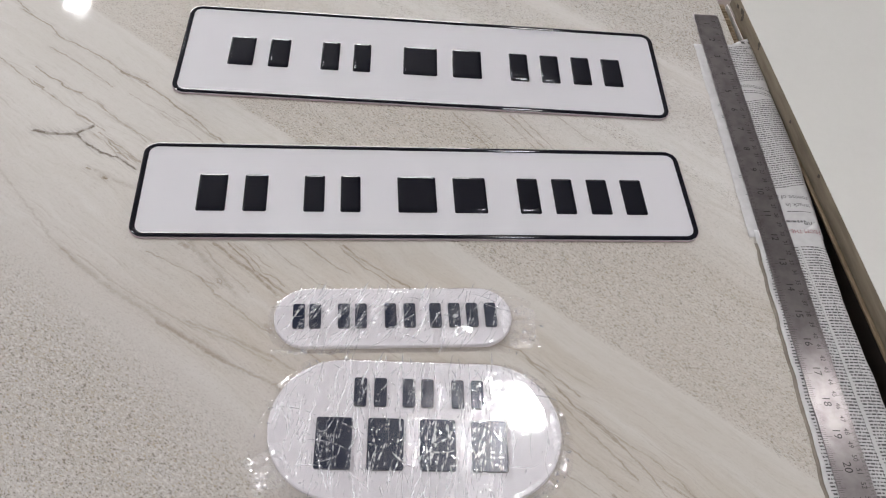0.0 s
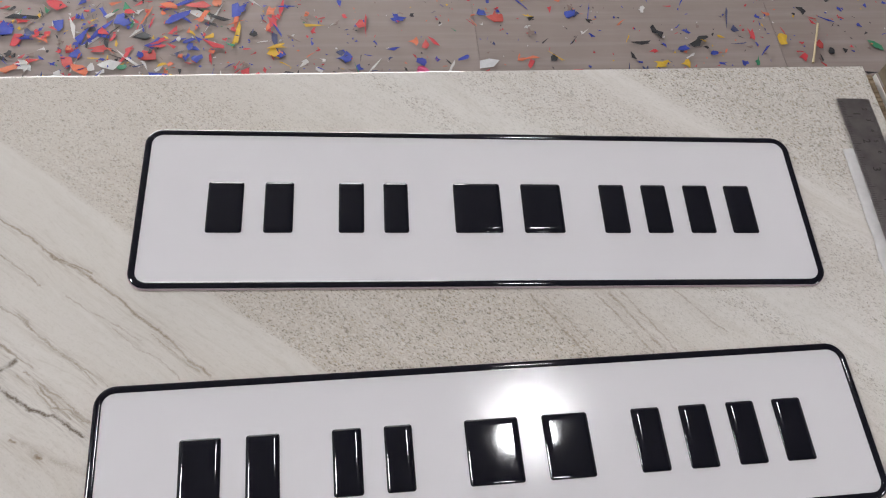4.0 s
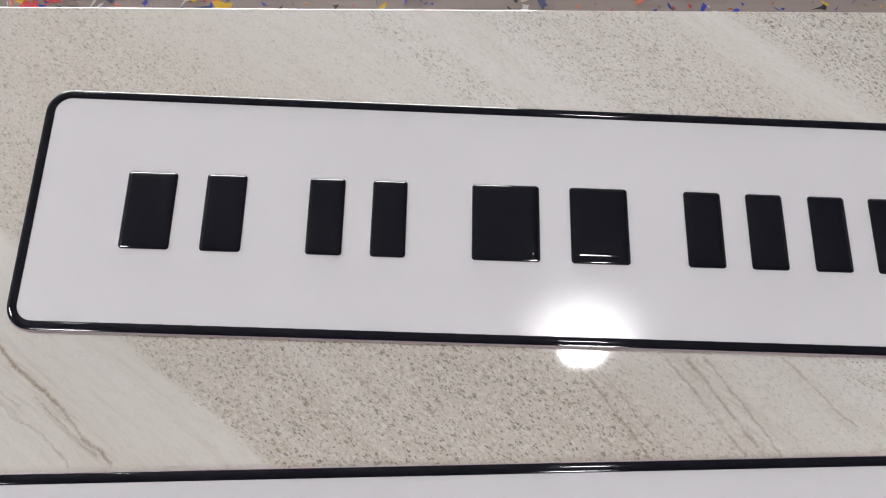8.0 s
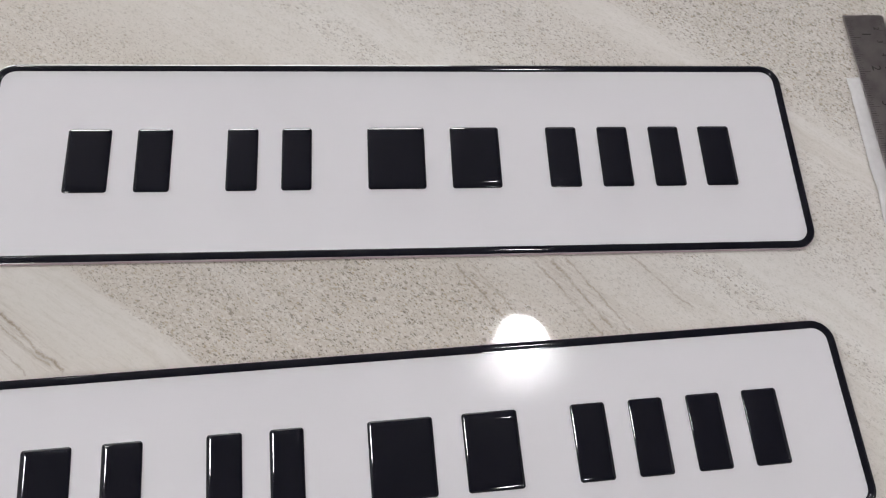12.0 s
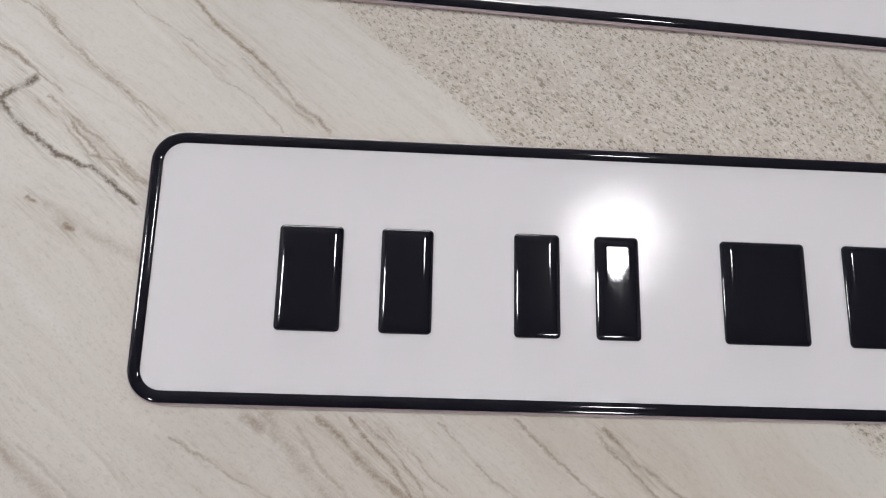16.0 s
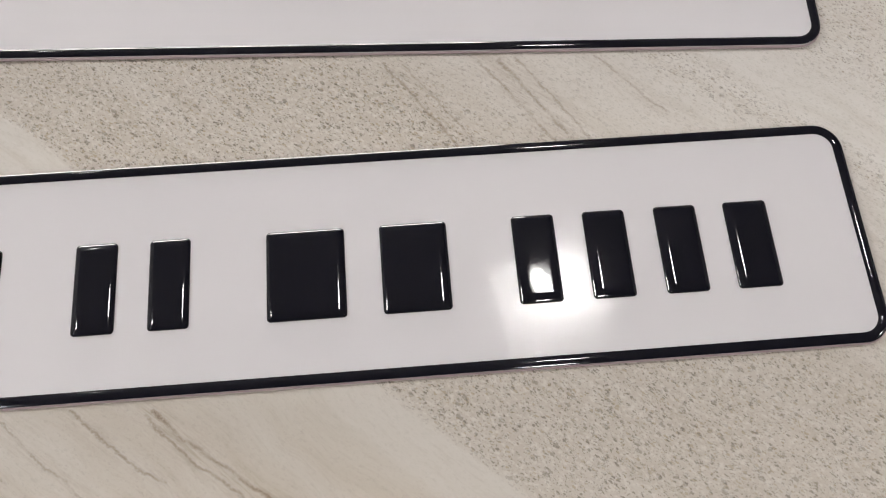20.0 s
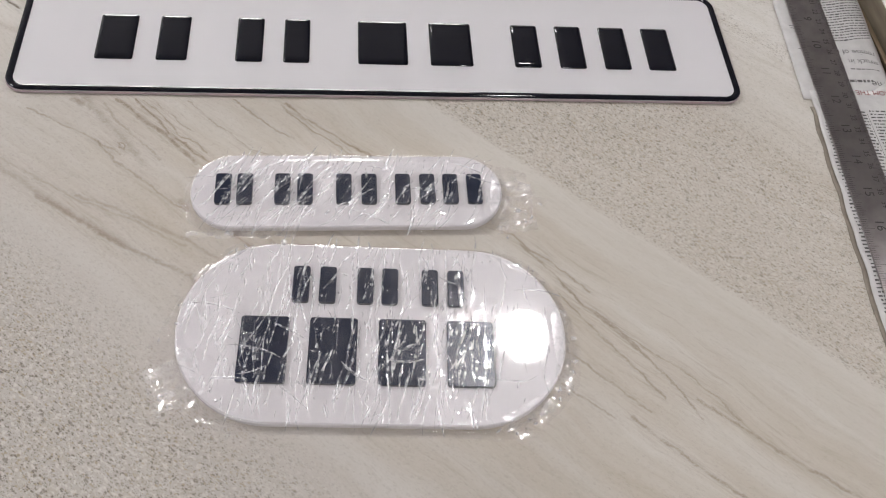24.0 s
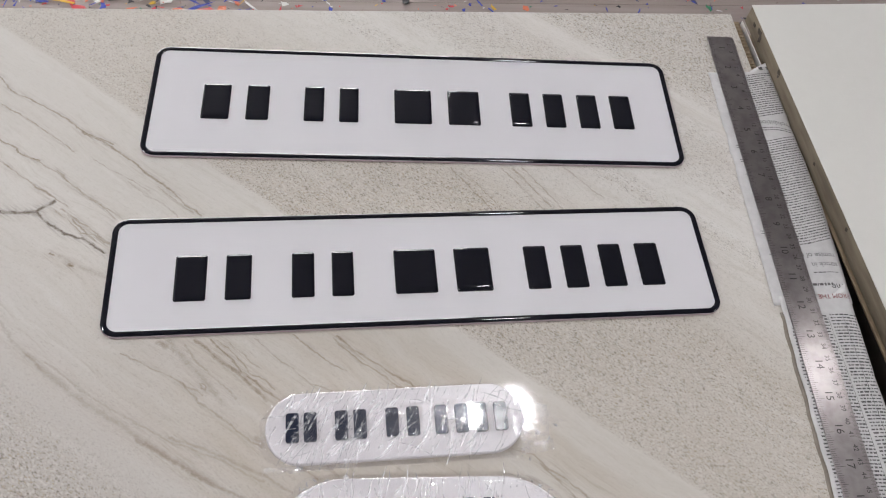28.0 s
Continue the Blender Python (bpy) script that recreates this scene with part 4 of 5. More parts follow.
LARGE = [(x, 0.0255, 0.0088, 0.0215) for x in (-0.0395, -0.0255, -0.0055, 0.0075, 0.0290, 0.0430)] + [(x, -0.0125, 0.0245, 0.0365) for x in (-0.0560, -0.0210, 0.0145, 0.0500)]
oval_plate(T0 @ pose(-0.0126, -0.1660, 0, 0, 0, -2.6), 0.2025, 0.1020, 0.0505, 0.0072, LARGE, [(-0.09, -0.03, 0.022, 0.045), (0.075, 0.035, 0.006, 0.03), (0.09, -0.02, 0.009, 0.05), (-0.07, 0.045, 0.006, 0.03), (0.07, -0.045, 0.008, 0.03)], 8.0, 84,
           "large white oval plate wrapped in clear film on the table",
           [(-0.098, -0.030, 0.026, 0.036, 25), (0.0995, -0.006, 0.010, 0.060, 0), (0.078, 0.041, 0.034, 0.008, -28), (-0.080, 0.041, 0.040, 0.006, 28), (0.080, -0.042, 0.030, 0.010, 28)], tilt=0.018)


# ---------------------------------------------------------------- newspaper and steel rule
def sheet_z(x, y):
    """Height of the newspaper over the table: flat, then falling into the gap beside the board."""
    edge = 0.336
    z = 0.0008 + 0.00045 * noise.noise(Vector((x * 60, y * 45, 2)))
    if x > edge:
        d = x - edge
        z -= 8.0 * d * d + 0.12 * d
    return z


def left_of(y):
    return 0.2795 + 0.0465 * (y - 0.005) + 0.0012 * noise.noise(Vector((1, y * 60, 4))) + 0.0006 * noise.noise(Vector((5, y * 260, 4)))


def right_of(y):
    return 0.3575 - 0.0165 * min(1, max(0, (0.10 - y) / 0.16)) + 0.001 * noise.noise(Vector((3, y * 50, 4)))


def sheet(name, y0, y1, left, right, lift, rows, label):
    bm = bmesh.new()
    cols = 22
    grid = []
    for j in range(rows + 1):
        y = y0 + (y1 - y0) * j / rows
        xa, xb = left(y), right(y)
        row = []
        for i in range(cols + 1):
            x = xa + (xb - xa) * i / cols
            skew = 0.018 * max(0, (x - 0.332) / 0.025) * max(0, 1 - (rows - j) / (0.12 * rows))
            row.append(bm.verts.new((x, y + skew, sheet_z(x, y) + lift)))
        grid.append(row)
    for a, b in zip(grid, grid[1:]):
        for i in range(cols):
            bm.faces.new((a[i], a[i + 1], b[i + 1], b[i]))
    top = bm.faces[:]
    made = bmesh.ops.extrude_face_region(bm, geom=top)
    for v in [g for g in made["geom"] if isinstance(g, bmesh.types.BMVert)]:
        v.co.z += 0.00012
    return bm


paper = thing("newspaper", "creased newspaper strip hanging into the gap between the tables", "newspaper", T0)
part("sheet", sheet("sheet", 0.004, 0.252, left_of, right_of, 0.0, 60, ""), NEWSPRINT, paper, "grey printed newsprint", smooth=True)
paper_b = thing("newspaper", "torn newspaper strip with columns of small print under the steel rule", "newspaper", T0)


def left_b(y):
    return 0.2835 + 0.055 * (y + 0.02) + 0.0015 * noise.noise(Vector((7, y * 50, 4)))


part("sheet", sheet("sheet", -0.42, 0.012, left_b, right_of, 0.00035, 80, ""), NEWSPRINT, paper_b, "grey printed newsprint", smooth=True)
part("backing", sheet("backing", -0.42, -0.002, lambda y: left_b(y) - 0.0026 - 0.0012 * noise.noise(Vector((2, y * 70, 9))), lambda y: 0.318, -0.0005, 60, ""), PAPER_BACK, paper_b, "brown underside folded out", smooth=True)


def on_paper(bm, lift):
    for v in bm.verts:
        v.co.z = sheet_z(v.co.x, v.co.y) + lift
    return bm


def print_lines(y0, y1, pitch, spans, fill, seed, slant=0.0):
    """Small print: bars the size of words, line under line."""
    rnd = random.Random(seed)
    bm = bmesh.new()
    y = y1
    while y > y0:
        for span in spans:
            xa, xb = span(y)
            x = xa + rnd.uniform(0, 0.001)
            while x < xb - 0.0006:
                w = min(rnd.uniform(0.0008, 0.0042), xb - x)
                hh = fill * pitch * rnd.uniform(0.30, 0.50)
                k = max(1, int(w / 0.0022))
                for i in range(k):
                    xs, xe = x + w * i / k, x + w * (i + 1) / k
                    ys, ye = y + slant * (xs - xa) ** 2, y + slant * (xe - xa) ** 2
                    bm.faces.new([bm.verts.new(p) for p in ((xs, ys - hh / 2, 0), (xe, ye - hh / 2, 0), (xe, ye + hh / 2, 0), (xs, ys + hh / 2, 0))])
                x += w + rnd.uniform(0.0005, 0.0011)
        y -= pitch * rnd.uniform(0.93, 1.07)
    return bm


def whole(y):
    return 0.3115, right_of(y) - 0.0012


tagged(part("small_print", on_paper(print_lines(0.196, 0.246, 0.0026, [whole], 1.0, 1, 5), 0.00022), INK, paper), kind="stuff")
tagged(part("small_print", on_paper(print_lines(0.058, 0.168, 0.0026, [whole], 1.0, 2, 5), 0.00022), INK, paper), kind="stuff")
tagged(part("small_print", on_paper(print_lines(-0.41, -0.006, 0.0027, [lambda y: (left_b(y) + 0.003, 0.2885), lambda y: (0.3005, 0.3195), lambda y: (0.322, right_of(y) - 0.001)], 1.05, 3, -3), 0.0006), INK, paper_b), kind="stuff")


def headline(words, x, y, size, mat, parent, lift):
    me = lettering(words, size, mat)
    me.transform(pose(x, y, 0, 0, 0, 180))
    for v in me.vertices:
        v.co.z = sheet_z(v.co.x, v.co.y) + lift
    part("headline", me, mat, parent, "upside-down printed words")


headline("Prohibition o", 0.3370, 0.1905, 0.0078, INK, paper, 0.00022)
headline("romise of m", 0.3315, 0.0490, 0.0068, INK, paper, 0.00022)
headline("struck in", 0.3355, 0.0400, 0.0068, INK, paper, 0.00022)
headline("The", 0.3405, 0.0190, 0.0085, INK, paper, 0.00022)
headline("FROM THE", 0.3325, 0.0105, 0.0058, RED_INK, paper, 0.00085)
tagged(part("small_print", on_paper(print_lines(0.1815, 0.1845, 0.0026, [whole], 0.9, 4), 0.00022), INK, paper), kind="stuff")
tagged(part("small_print", on_paper(print_lines(0.0305, 0.0325, 0.0026, [lambda y: (0.322, 0.345)], 0.8, 5), 0.00022), INK, paper), kind="stuff")
for k, x in enumerate((0.3205, 0.3330)):
    rule = bmesh.new()
    rows = [[rule.verts.new((x + a - 0.004 * (j / 60.0), -0.008 - 0.0066 * j, 0)) for a in (0, 0.00028)] for j in range(61)]
    for a, b in zip(rows, rows[1:]):
        rule.faces.new((a[0], b[0], b[1], a[1]))
    part("column_rule", on_paper(rule, 0.0006), INK, paper_b, "thin printed line between columns")
part("masthead_mark", on_paper(print_lines(0.0175, 0.0215, 0.0042, [lambda y: (0.3175, 0.336)], 1.3, 6), 0.00022), INK, paper, "smudged grey mark")
for x, y, n in ((0.2935, 0.164, 2), (0.2930, 0.1482, 2), (0.2936, 0.1323, 1), (0.2893, 0.0734, 2), (0.2896, 0.0507, 1), (0.2868, 0.0062, 1)):
    notch = bmesh.new()
    for k in range(n):
        notch.faces.new([notch.verts.new((x + a, y + b - 0.0022 * k, 0)) for a, b in ((0, 0), (0.0032, -0.0002), (0.0032, 0.0005), (0, 0.0006))])
    part("printed_mark", on_paper(notch, 0.00024), INK, paper, "short black printed dashes")
slit = bmesh.new()
slit.faces.new([slit.verts.new((0.351 + 0.93 * x - 0.36 * y, 0.2605 + 0.36 * x + 0.93 * y, 0)) for x, y in rounded(0.0150, 0.0034, 0.0016, 5)])
part("printed_slot", on_paper(slit, 0.00024), INK, paper, "black printed slot shape")


def steel_rule():
    t = thing("steel_rule", "long worn steel rule lying on newspaper", "ruler", T0 @ pose(0.3012, 0.2979, 0.0015, 0, 0, -2.35))
    w, length = 0.0268, 0.625
    part("blade", boxed(0, w, -length, 0, 0.0, 0.0011, 0.0002), STEEL, t, "worn brushed steel blade")
    ticks = bmesh.new()

    def tick(x, y, lx, ly):
        ticks.faces.new([ticks.verts.new(p) for p in ((x, y - ly, 0.00116), (x + lx, y - ly, 0.00116), (x + lx, y + ly, 0.00116), (x, y + ly, 0.00116))])
    zero = 0.008
    for i in range(1, 24 * 16):
        y = zero - i * 0.0254 / 16
        if -length + 0.002 < y < -0.002:
            tick(0.0003, y, 0.0072 if i % 16 == 0 else 0.0056 if i % 8 == 0 else 0.0044 if i % 4 == 0 else 0.0033, 0.00011)
    for i in range(1, 610):
        y = zero - i * 0.001
        if -length + 0.002 < y < -0.002:
            lx = 0.0050 if i % 10 == 0 else 0.0040 if i % 5 == 0 else 0.0028
            tick(w - 0.0003 - lx, y, lx, 0.00009)
    tagged(part("etched_scale", ticks, ETCH, t, "fine black etched lines"), kind="stuff")
    for n in range(1, 24):
        me = lettering(str(n), 0.0085, ETCH, "numeral")
        part("numeral", me, ETCH, t, at=pose(0.0118, zero - n * 0.0254 + 0.0025, 0.00117, 0, 0, -90))
    for n in range(2, 60):
        me = lettering(str(n), 0.0052, ETCH, "numeral")
        part("numeral", me, ETCH, t, at=pose(0.0196, zero - n * 0.01 + 0.0015, 0.00117, 0, 0, -90))


steel_rule()


# ---------------------------------------------------------------- things on the floor
def paper_sheet():
    t = thing("paper_sheet", "pale yellow paper sheet on the littered floor", "paper", pose(0.352, 1.248, 0.004, 0, 0, 4.2))
    bm = bmesh.new()
    n = 14
    grid = [[bm.verts.new(((i / n - 0.5) * 0.405 + 0.004 * (j / n), (j / n - 0.5) * 0.118, 0.002 + 0.0035 * (noise.noise(Vector((i * 0.35, j * 0.3, 1))) + 0.5))) for i in range(n + 1)] for j in range(n + 1)]
    for a, b in zip(grid, grid[1:]):
        for i in range(n):
            bm.faces.new((a[i], a[i + 1], b[i + 1], b[i]))
    made = bmesh.ops.extrude_face_region(bm, geom=bm.faces[:])
    for v in [g for g in made["geom"] if isinstance(g, bmesh.types.BMVert)]:
        v.co.z += 0.0003
    part("sheet", bm, YELLOW_PAPER, t, smooth=True)


paper_sheet()


def offcut(name, label, category, x, y, w, h, turn, color, seed, points=9):
    """One flat piece of vinyl with a cut, uneven outline and slightly lifted corners."""
    rnd = random.Random(seed)
    bm = bmesh.new()
    low, high = [], []
    for i in range(points):
        a = 2 * math.pi * i / points + rnd.uniform(-0.25, 0.25)
        q = rnd.choice((0.45, 0.8, 1.0, 1.1)) * rnd.uniform(0.85, 1.05)
        px, py, pz = 0.46 * w * math.cos(a) * q, 0.46 * h * math.sin(a) * q, 0.0012 + rnd.uniform(0, 0.0016)
        low.append((px, py, pz))
        high.append((px, py, pz + 0.0004))
    loft(bm, [low, high])
    ob = new(name, finish(name, bm, plain("vinyl_" + category.replace(" ", "_"), color, 0.62)))
    ob.matrix_basis = pose(x, y, 0.001, 0, 0, turn)
    return tagged(ob, label, category, "vinyl offcuts")


def stick(label, a, b, r, color):
    bm = tube(bmesh.new(), (*a, 0.0045), (*b, 0.0045), r, 8)
    ob = new("thin_stick", finish("thin_stick", bm, plain("stick_paint", color)))
    return tagged(ob, label, "stick")


def strip(label, a, b, w, color):
    d = math.hypot(b[0] - a[0], b[1] - a[1])
    ob = new("vinyl_strip", finish("vinyl_strip", boxed(0, d, -w / 2, w / 2, 0.001, 0.0028, 0.0004), plain("strip_vinyl", color)))
    ob.matrix_basis = pose(a[0], a[1], 0.001, 0, 0, math.degrees(math.atan2(b[1] - a[1], b[0] - a[0])))
    return tagged(ob, label, "vinyl strip")


strip("narrow black vinyl strip on the floor", (0.312, 1.105), (0.364, 1.187), 0.014, (0.015, 0.015, 0.02))
strip("long dark blue strip lying on the bare floor", (0.452, 1.345), (0.467, 1.63), 0.007, (0.03, 0.035, 0.07))
stick("thin pale wooden stick on the floor", (0.842, 0.905), (0.885, 1.005), 0.0022, (0.55, 0.45, 0.28))
offcut("vinyl_offcut", "white vinyl offcut with cut corners", "white offcut", 0.205, 0.917, 0.06, 0.035, 15, (0.6, 0.6, 0.62), 3, 5)
offcut("vinyl_offcut", "blue vinyl offcut, crumpled", "blue offcut", 0.205, 1.040, 0.035, 0.024, 0, (0.03, 0.06, 0.36), 4)
offcut("vinyl_offcut", "blue vinyl offcut, crumpled", "blue offcut", 0.378, 1.036, 0.034, 0.028, 30, (0.03, 0.06, 0.36), 5)
offcut("vinyl_offcut", "red vinyl offcut beside a blue one", "red offcut", 0.232, 1.028, 0.03, 0.04, 60, (0.5, 0.08, 0.06), 6)
offcut("vinyl_offcut", "black curled vinyl offcut", "black offcut", 0.925, 1.068, 0.022, 0.014, 20, (0.02, 0.02, 0.022), 7)
offcut("vinyl_offcut", "bright blue bent vinyl offcut", "blue offcut", 0.885, 1.135, 0.055, 0.014, 12, (0.04, 0.16, 0.45), 8)
offcut("vinyl_offcut", "flat yellow vinyl offcut on the floor", "yellow offcut", 0.536, 0.909, 0.045, 0.022, 5, (0.62, 0.40, 0.03), 9)
offcut("vinyl_offcut", "curled yellow vinyl offcut on the floor", "yellow offcut", 0.800, 0.965, 0.035, 0.03, 70, (0.62, 0.38, 0.03), 10)
offcut("vinyl_offcut", "black vinyl offcut with a pointed end", "black offcut", -0.146, 0.878, 0.05, 0.03, 0, (0.02, 0.02, 0.022), 11)
offcut("vinyl_offcut", "black vinyl offcut with a pointed end", "black offcut", 0.33, 0.925, 0.018, 0.026, 10, (0.02, 0.02, 0.022), 12, 5)
offcut("vinyl_offcut", "black torn vinyl offcut", "black offcut", 0.625, 0.965, 0.06, 0.022, 35, (0.02, 0.02, 0.022), 13)
offcut("vinyl_offcut", "blue vinyl offcut on the bare floor", "blue offcut", -0.256, 1.448, 0.05, 0.022, 5, (0.04, 0.10, 0.40), 14)
offcut("vinyl_offcut", "orange vinyl offcut on the bare floor", "orange offcut", 0.262, 1.404, 0.024, 0.026, 40, (0.62, 0.14, 0.05), 15)
offcut("vinyl_offcut", "orange triangular vinyl offcut", "orange offcut", -0.405, 1.165, 0.04, 0.03, 20, (0.62, 0.15, 0.06), 16, 4)
offcut("vinyl_offcut", "red ring-shaped vinyl offcut", "red offcut", 0.079, 0.898, 0.03, 0.026, 0, (0.5, 0.03, 0.14), 17)


offcut("vinyl_offcut", "large torn red vinyl offcut", "red offcut", -0.742, 1.197, 0.05, 0.055, 20, (0.55, 0.05, 0.05), 21, 6)
offcut("vinyl_offcut", "small red vinyl offcut in the litter", "red offcut", -0.771, 1.262, 0.026, 0.014, 10, (0.5, 0.07, 0.06), 22, 5)
offcut("vinyl_offcut", "small red vinyl offcut in the litter", "red offcut", -0.744, 1.266, 0.026, 0.014, 30, (0.5, 0.07, 0.06), 23, 5)
offcut("vinyl_offcut", "orange vinyl offcut with ragged ends", "orange offcut", -0.566, 1.268, 0.055, 0.026, -10, (0.62, 0.17, 0.09), 24, 8)
offcut("vinyl_offcut", "blue vinyl offcut in the litter", "blue offcut", -0.702, 1.299, 0.032, 0.012, 0, (0.05, 0.07, 0.38), 25, 5)
offcut("vinyl_offcut", "long flat red vinyl offcut in the litter", "red offcut", -0.645, 1.156, 0.062, 0.02, 3, (0.58, 0.12, 0.07), 26, 7)
offcut("vinyl_offcut", "small green vinyl offcut", "green offcut", -0.334, 1.201, 0.02, 0.022, 20, (0.04, 0.22, 0.11), 27, 4)
offcut("vinyl_offcut", "black vinyl offcut in the litter", "black offcut", -0.660, 1.222, 0.05, 0.018, 60, (0.02, 0.02, 0.024), 28, 6)
offcut("vinyl_offcut", "black vinyl offcut in the litter", "black offcut", -0.643, 1.212, 0.035, 0.014, -40, (0.02, 0.02, 0.024), 29, 5)
strip("narrow white vinyl strip in the litter", (-0.669, 1.287), (-0.620, 1.288), 0.007, (0.60, 0.59, 0.59))
strip("narrow white vinyl strip in the litter", (-0.6375, 1.195), (-0.5700, 1.190), 0.007, (0.60, 0.59, 0.59))
strip("narrow white vinyl strip in the litter", (-0.438, 1.208), (-0.431, 1.170), 0.006, (0.60, 0.59, 0.59))

BLUE, RED, ORANGE = (0.030, 0.055, 0.36), (0.52, 0.06, 0.055), (0.62, 0.17, 0.08)
GREEN, YELLOW, BLACK, PALE = (0.03, 0.20, 0.10), (0.62, 0.38, 0.03), (0.02, 0.02, 0.024), (0.60, 0.59, 0.59)
offcut("vinyl_offcut", "broad blue vinyl offcut in the floor litter", "blue offcut", -0.557, 1.007, 0.033, 0.057, -7, BLUE, 40, 5)
offcut("vinyl_offcut", "small orange vinyl offcut in the floor litter", "orange offcut", -0.629, 0.914, 0.038, 0.026, 2, ORANGE, 41, 6)
offcut("vinyl_offcut", "broad white vinyl offcut in the floor litter", "white offcut", -0.603, 0.918, 0.045, 0.029, -3, PALE, 42, 7)
offcut("vinyl_offcut", "long narrow red vinyl offcut in the floor litter", "red offcut", -0.483, 0.956, 0.056, 0.017, 6, RED, 43, 8)
offcut("vinyl_offcut", "broad blue vinyl offcut in the floor litter", "blue offcut", -0.520, 0.942, 0.039, 0.032, 1, BLUE, 44, 9)
offcut("vinyl_offcut", "broad red vinyl offcut in the floor litter", "red offcut", -0.539, 0.925, 0.032, 0.038, -4, RED, 45, 5)
offcut("vinyl_offcut", "long narrow white vinyl offcut in the floor litter", "white offcut", -0.473, 0.920, 0.067, 0.030, 5, PALE, 46, 6)
offcut("vinyl_offcut", "small green vinyl offcut in the floor litter", "green offcut", -0.445, 0.916, 0.020, 0.017, 0, GREEN, 47, 7)
offcut("vinyl_offcut", "broad red vinyl offcut in the floor litter", "red offcut", -0.402, 0.942, 0.039, 0.041, -5, RED, 48, 8)
offcut("vinyl_offcut", "broad blue vinyl offcut in the floor litter", "blue offcut", -0.453, 1.020, 0.036, 0.040, 4, BLUE, 49, 9)
offcut("vinyl_offcut", "small black vinyl offcut in the floor litter", "black offcut", -0.416, 0.986, 0.040, 0.023, -1, BLACK, 50, 5)
offcut("vinyl_offcut", "small blue vinyl offcut in the floor litter", "blue offcut", -0.479, 0.988, 0.029, 0.021, -6, BLUE, 51, 6)
offcut("vinyl_offcut", "small blue vinyl offcut in the floor litter", "blue offcut", -0.332, 0.960, 0.029, 0.017, 3, BLUE, 52, 7)
offcut("vinyl_offcut", "small blue vinyl offcut in the floor litter", "blue offcut", -0.317, 0.933, 0.028, 0.021, -2, BLUE, 53, 8)
offcut("vinyl_offcut", "long narrow yellow vinyl offcut in the floor litter", "yellow offcut", -0.251, 0.982, 0.016, 0.070, -7, YELLOW, 54, 9)
offcut("vinyl_offcut", "long narrow blue vinyl offcut in the floor litter", "blue offcut", -0.250, 1.046, 0.024, 0.057, 2, BLUE, 55, 5)
offcut("vinyl_offcut", "small orange vinyl offcut in the floor litter", "orange offcut", -0.286, 1.060, 0.034, 0.029, -3, ORANGE, 56, 6)
offcut("vinyl_offcut", "long narrow yellow vinyl offcut in the floor litter", "yellow offcut", -0.179, 0.959, 0.048, 0.014, 6, YELLOW, 57, 7)
offcut("vinyl_offcut", "small blue vinyl offcut in the floor litter", "blue offcut", -0.057, 0.931, 0.034, 0.033, 1, BLUE, 58, 8)
offcut("vinyl_offcut", "small blue vinyl offcut in the floor litter", "blue offcut", -0.035, 0.905, 0.023, 0.022, -4, BLUE, 59, 9)
offcut("vinyl_offcut", "small red vinyl offcut in the floor litter", "red offcut", 0.090, 0.959, 0.024, 0.031, 5, RED, 60, 5)
offcut("vinyl_offcut", "small yellow vinyl offcut in the floor litter", "yellow offcut", 0.081, 0.923, 0.015, 0.020, 0, YELLOW, 61, 6)
offcut("vinyl_offcut", "small yellow vinyl offcut in the floor litter", "yellow offcut", 0.586, 0.909, 0.024, 0.026, -5, YELLOW, 62, 7)
offcut("vinyl_offcut", "small red vinyl offcut in the floor litter", "red offcut", 0.869, 0.953, 0.024, 0.032, 4, RED, 63, 8)
offcut("vinyl_offcut", "small blue vinyl offcut in the floor litter", "blue offcut", 0.646, 0.934, 0.022, 0.013, -1, BLUE, 64, 9)
offcut("vinyl_offcut", "small blue vinyl offcut in the floor litter", "blue offcut", 0.589, 0.946, 0.029, 0.017, -6, BLUE, 65, 5)
offcut("vinyl_offcut", "long narrow black vinyl offcut in the floor litter", "black offcut", -0.622, 1.031, 0.066, 0.018, 3, BLACK, 66, 6)
offcut("vinyl_offcut", "small red vinyl offcut in the floor litter", "red offcut", -0.322, 1.060, 0.047, 0.022, -2, RED, 67, 7)
offcut("vinyl_offcut", "small orange vinyl offcut in the floor litter", "orange offcut", -0.189, 1.043, 0.025, 0.036, -7, ORANGE, 68, 8)
offcut("vinyl_offcut", "long narrow blue vinyl offcut in the floor litter", "blue offcut", 0.045, 1.021, 0.041, 0.016, 2, BLUE, 69, 9)
offcut("vinyl_offcut", "long narrow yellow vinyl offcut in the floor litter", "yellow offcut", -0.112, 1.008, 0.043, 0.013, -3, YELLOW, 70, 5)
offcut("vinyl_offcut", "small red vinyl offcut in the floor litter", "red offcut", -0.024, 1.012, 0.024, 0.029, 6, RED, 71, 6)


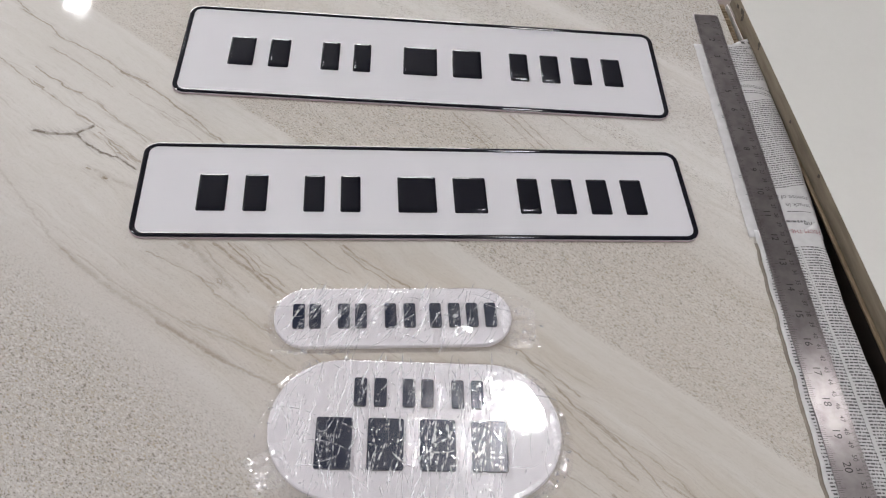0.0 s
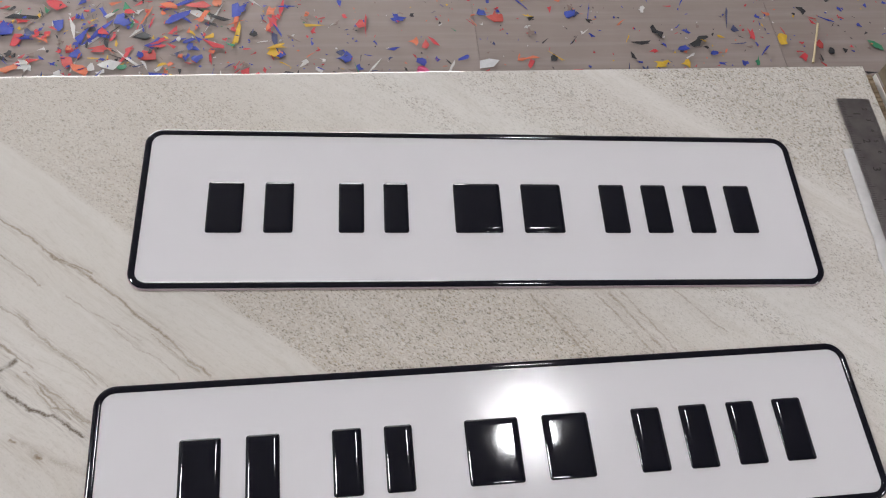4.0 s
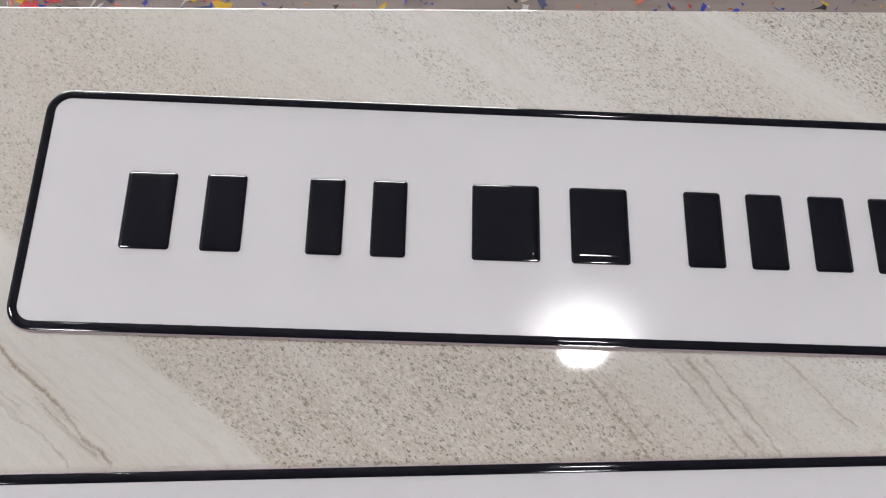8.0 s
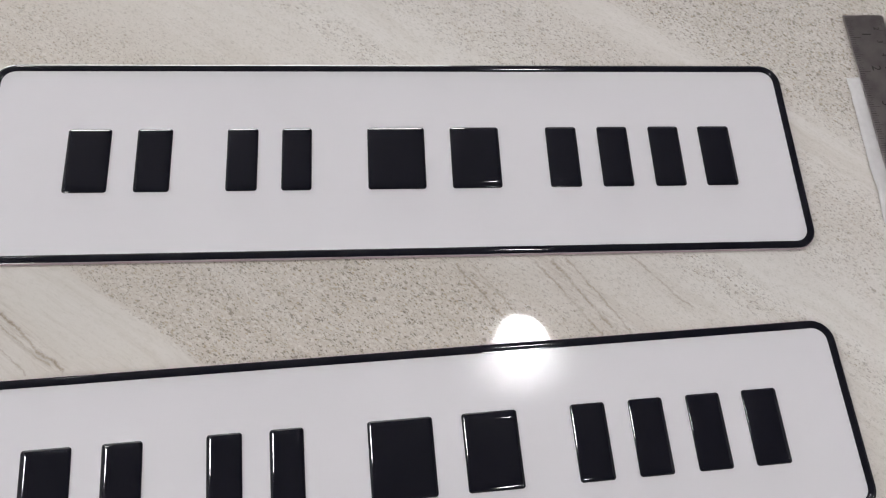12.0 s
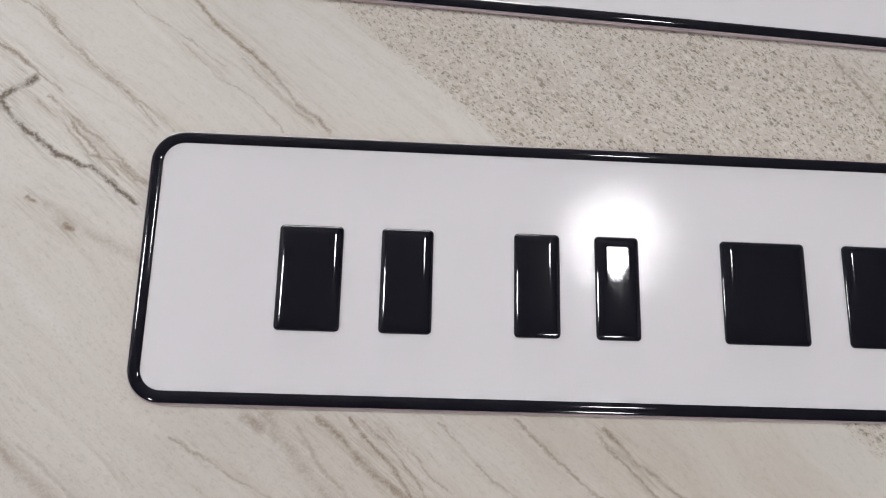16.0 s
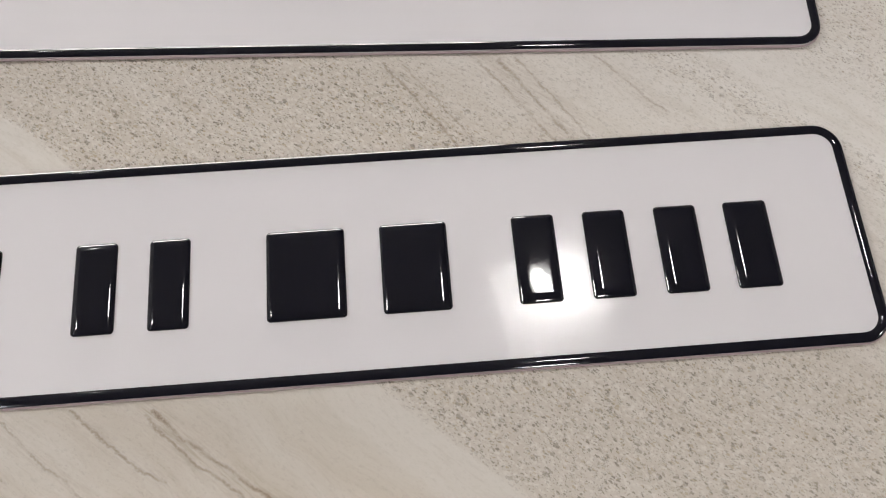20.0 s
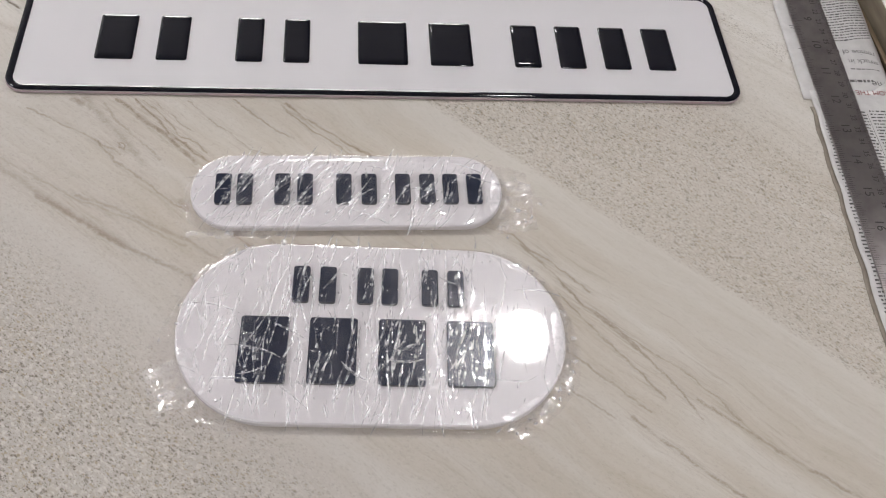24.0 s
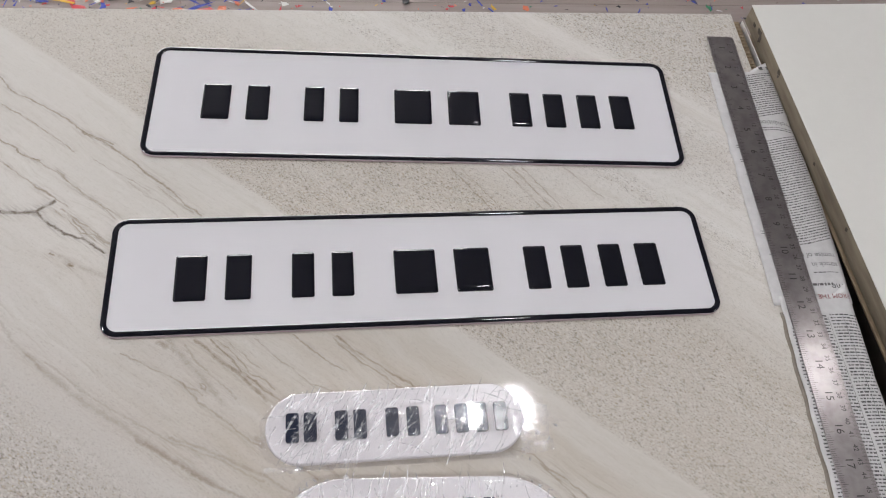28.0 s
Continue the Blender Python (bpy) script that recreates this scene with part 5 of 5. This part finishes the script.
def scraps():
    """The litter: far more than one could count, thickest beside the table."""
    rnd = random.Random(11)
    bm = bmesh.new()

    def one(x, y, size):
        long = rnd.choice((1.0, 1.3, 1.6, 2.0, 2.8, 4.0, 8.0))
        w, h = size * math.sqrt(long), size / math.sqrt(long)
        turn = rnd.uniform(0, math.pi)
        k = rnd.choice((3, 4, 5, 6, 7, 8, 9))
        c, s = math.cos(turn), math.sin(turn)
        base = rnd.uniform(0.001, 0.004)
        low, high = [], []
        for i in range(k):
            a = 2 * math.pi * i / k + rnd.uniform(-0.3, 0.3)
            q = rnd.choice((0.3, 0.55, 0.9, 1.25)) * rnd.uniform(0.85, 1.1)
            px, py = w / 2 * math.cos(a) * q, h / 2 * math.sin(a) * q
            pz = base + rnd.uniform(0, 0.0009)
            low.append((x + c * px - s * py, y + s * px + c * py, pz))
            high.append((x + c * px - s * py, y + s * px + c * py, pz + 0.0004))
        loft(bm, [low, high])

    placed = 0
    while placed < 3600:
        x, y = rnd.uniform(-1.1, 1.3), rnd.uniform(0.72, 1.5)
        left = 1.0 / (1 + math.exp((x + 0.18) / 0.10))
        reach = 1.0 / (1 + math.exp((y - 1.10 - 0.12 * left) / 0.045))
        far = 0.035 if y < 1.35 else 0.012
        right = 0.34 + 0.05 * math.exp(-((x - 0.85) / 0.2) ** 2)
        if rnd.random() > max(far, reach * (left + right * (1 - left))):
            continue
        size = rnd.choice((0.004, 0.005, 0.006, 0.008, 0.010, 0.013, 0.018, 0.026)) * rnd.uniform(0.8, 1.3) * (0.92 if left > 0.5 else 0.72) * (0.68 if y > 1.12 else 1.0)
        one(x, y, size)
        placed += 1
    ob = new("vinyl_scraps", finish("vinyl_scraps", bm, SCRAPS))
    return tagged(ob, "countless small coloured vinyl offcuts scattered on the floor", "vinyl scraps", kind="stuff")


scraps()

# floor tiles, laid with narrow joints
TILE_X, TILE_Y, SIZE = 0.189, 1.092, 0.60
tile_mesh = finish("tile", boxed(-SIZE / 2 + 0.0004, SIZE / 2 - 0.0004, -SIZE / 2 + 0.0004, SIZE / 2 - 0.0004, -0.0008, 0.0, 0.0003), FLOOR)
for i in range(-5, 5):
    for j in range(-6, 5):
        x, y = TILE_X + (i + 0.5) * SIZE, TILE_Y + (j + 0.5) * SIZE
        if RX0 - 0.3 < x < RX1 + 0.3 and RY0 - 0.3 < y < RY1 + 0.3:
            part("tile", tile_mesh, None, floor, at=pose(x, y, 0))
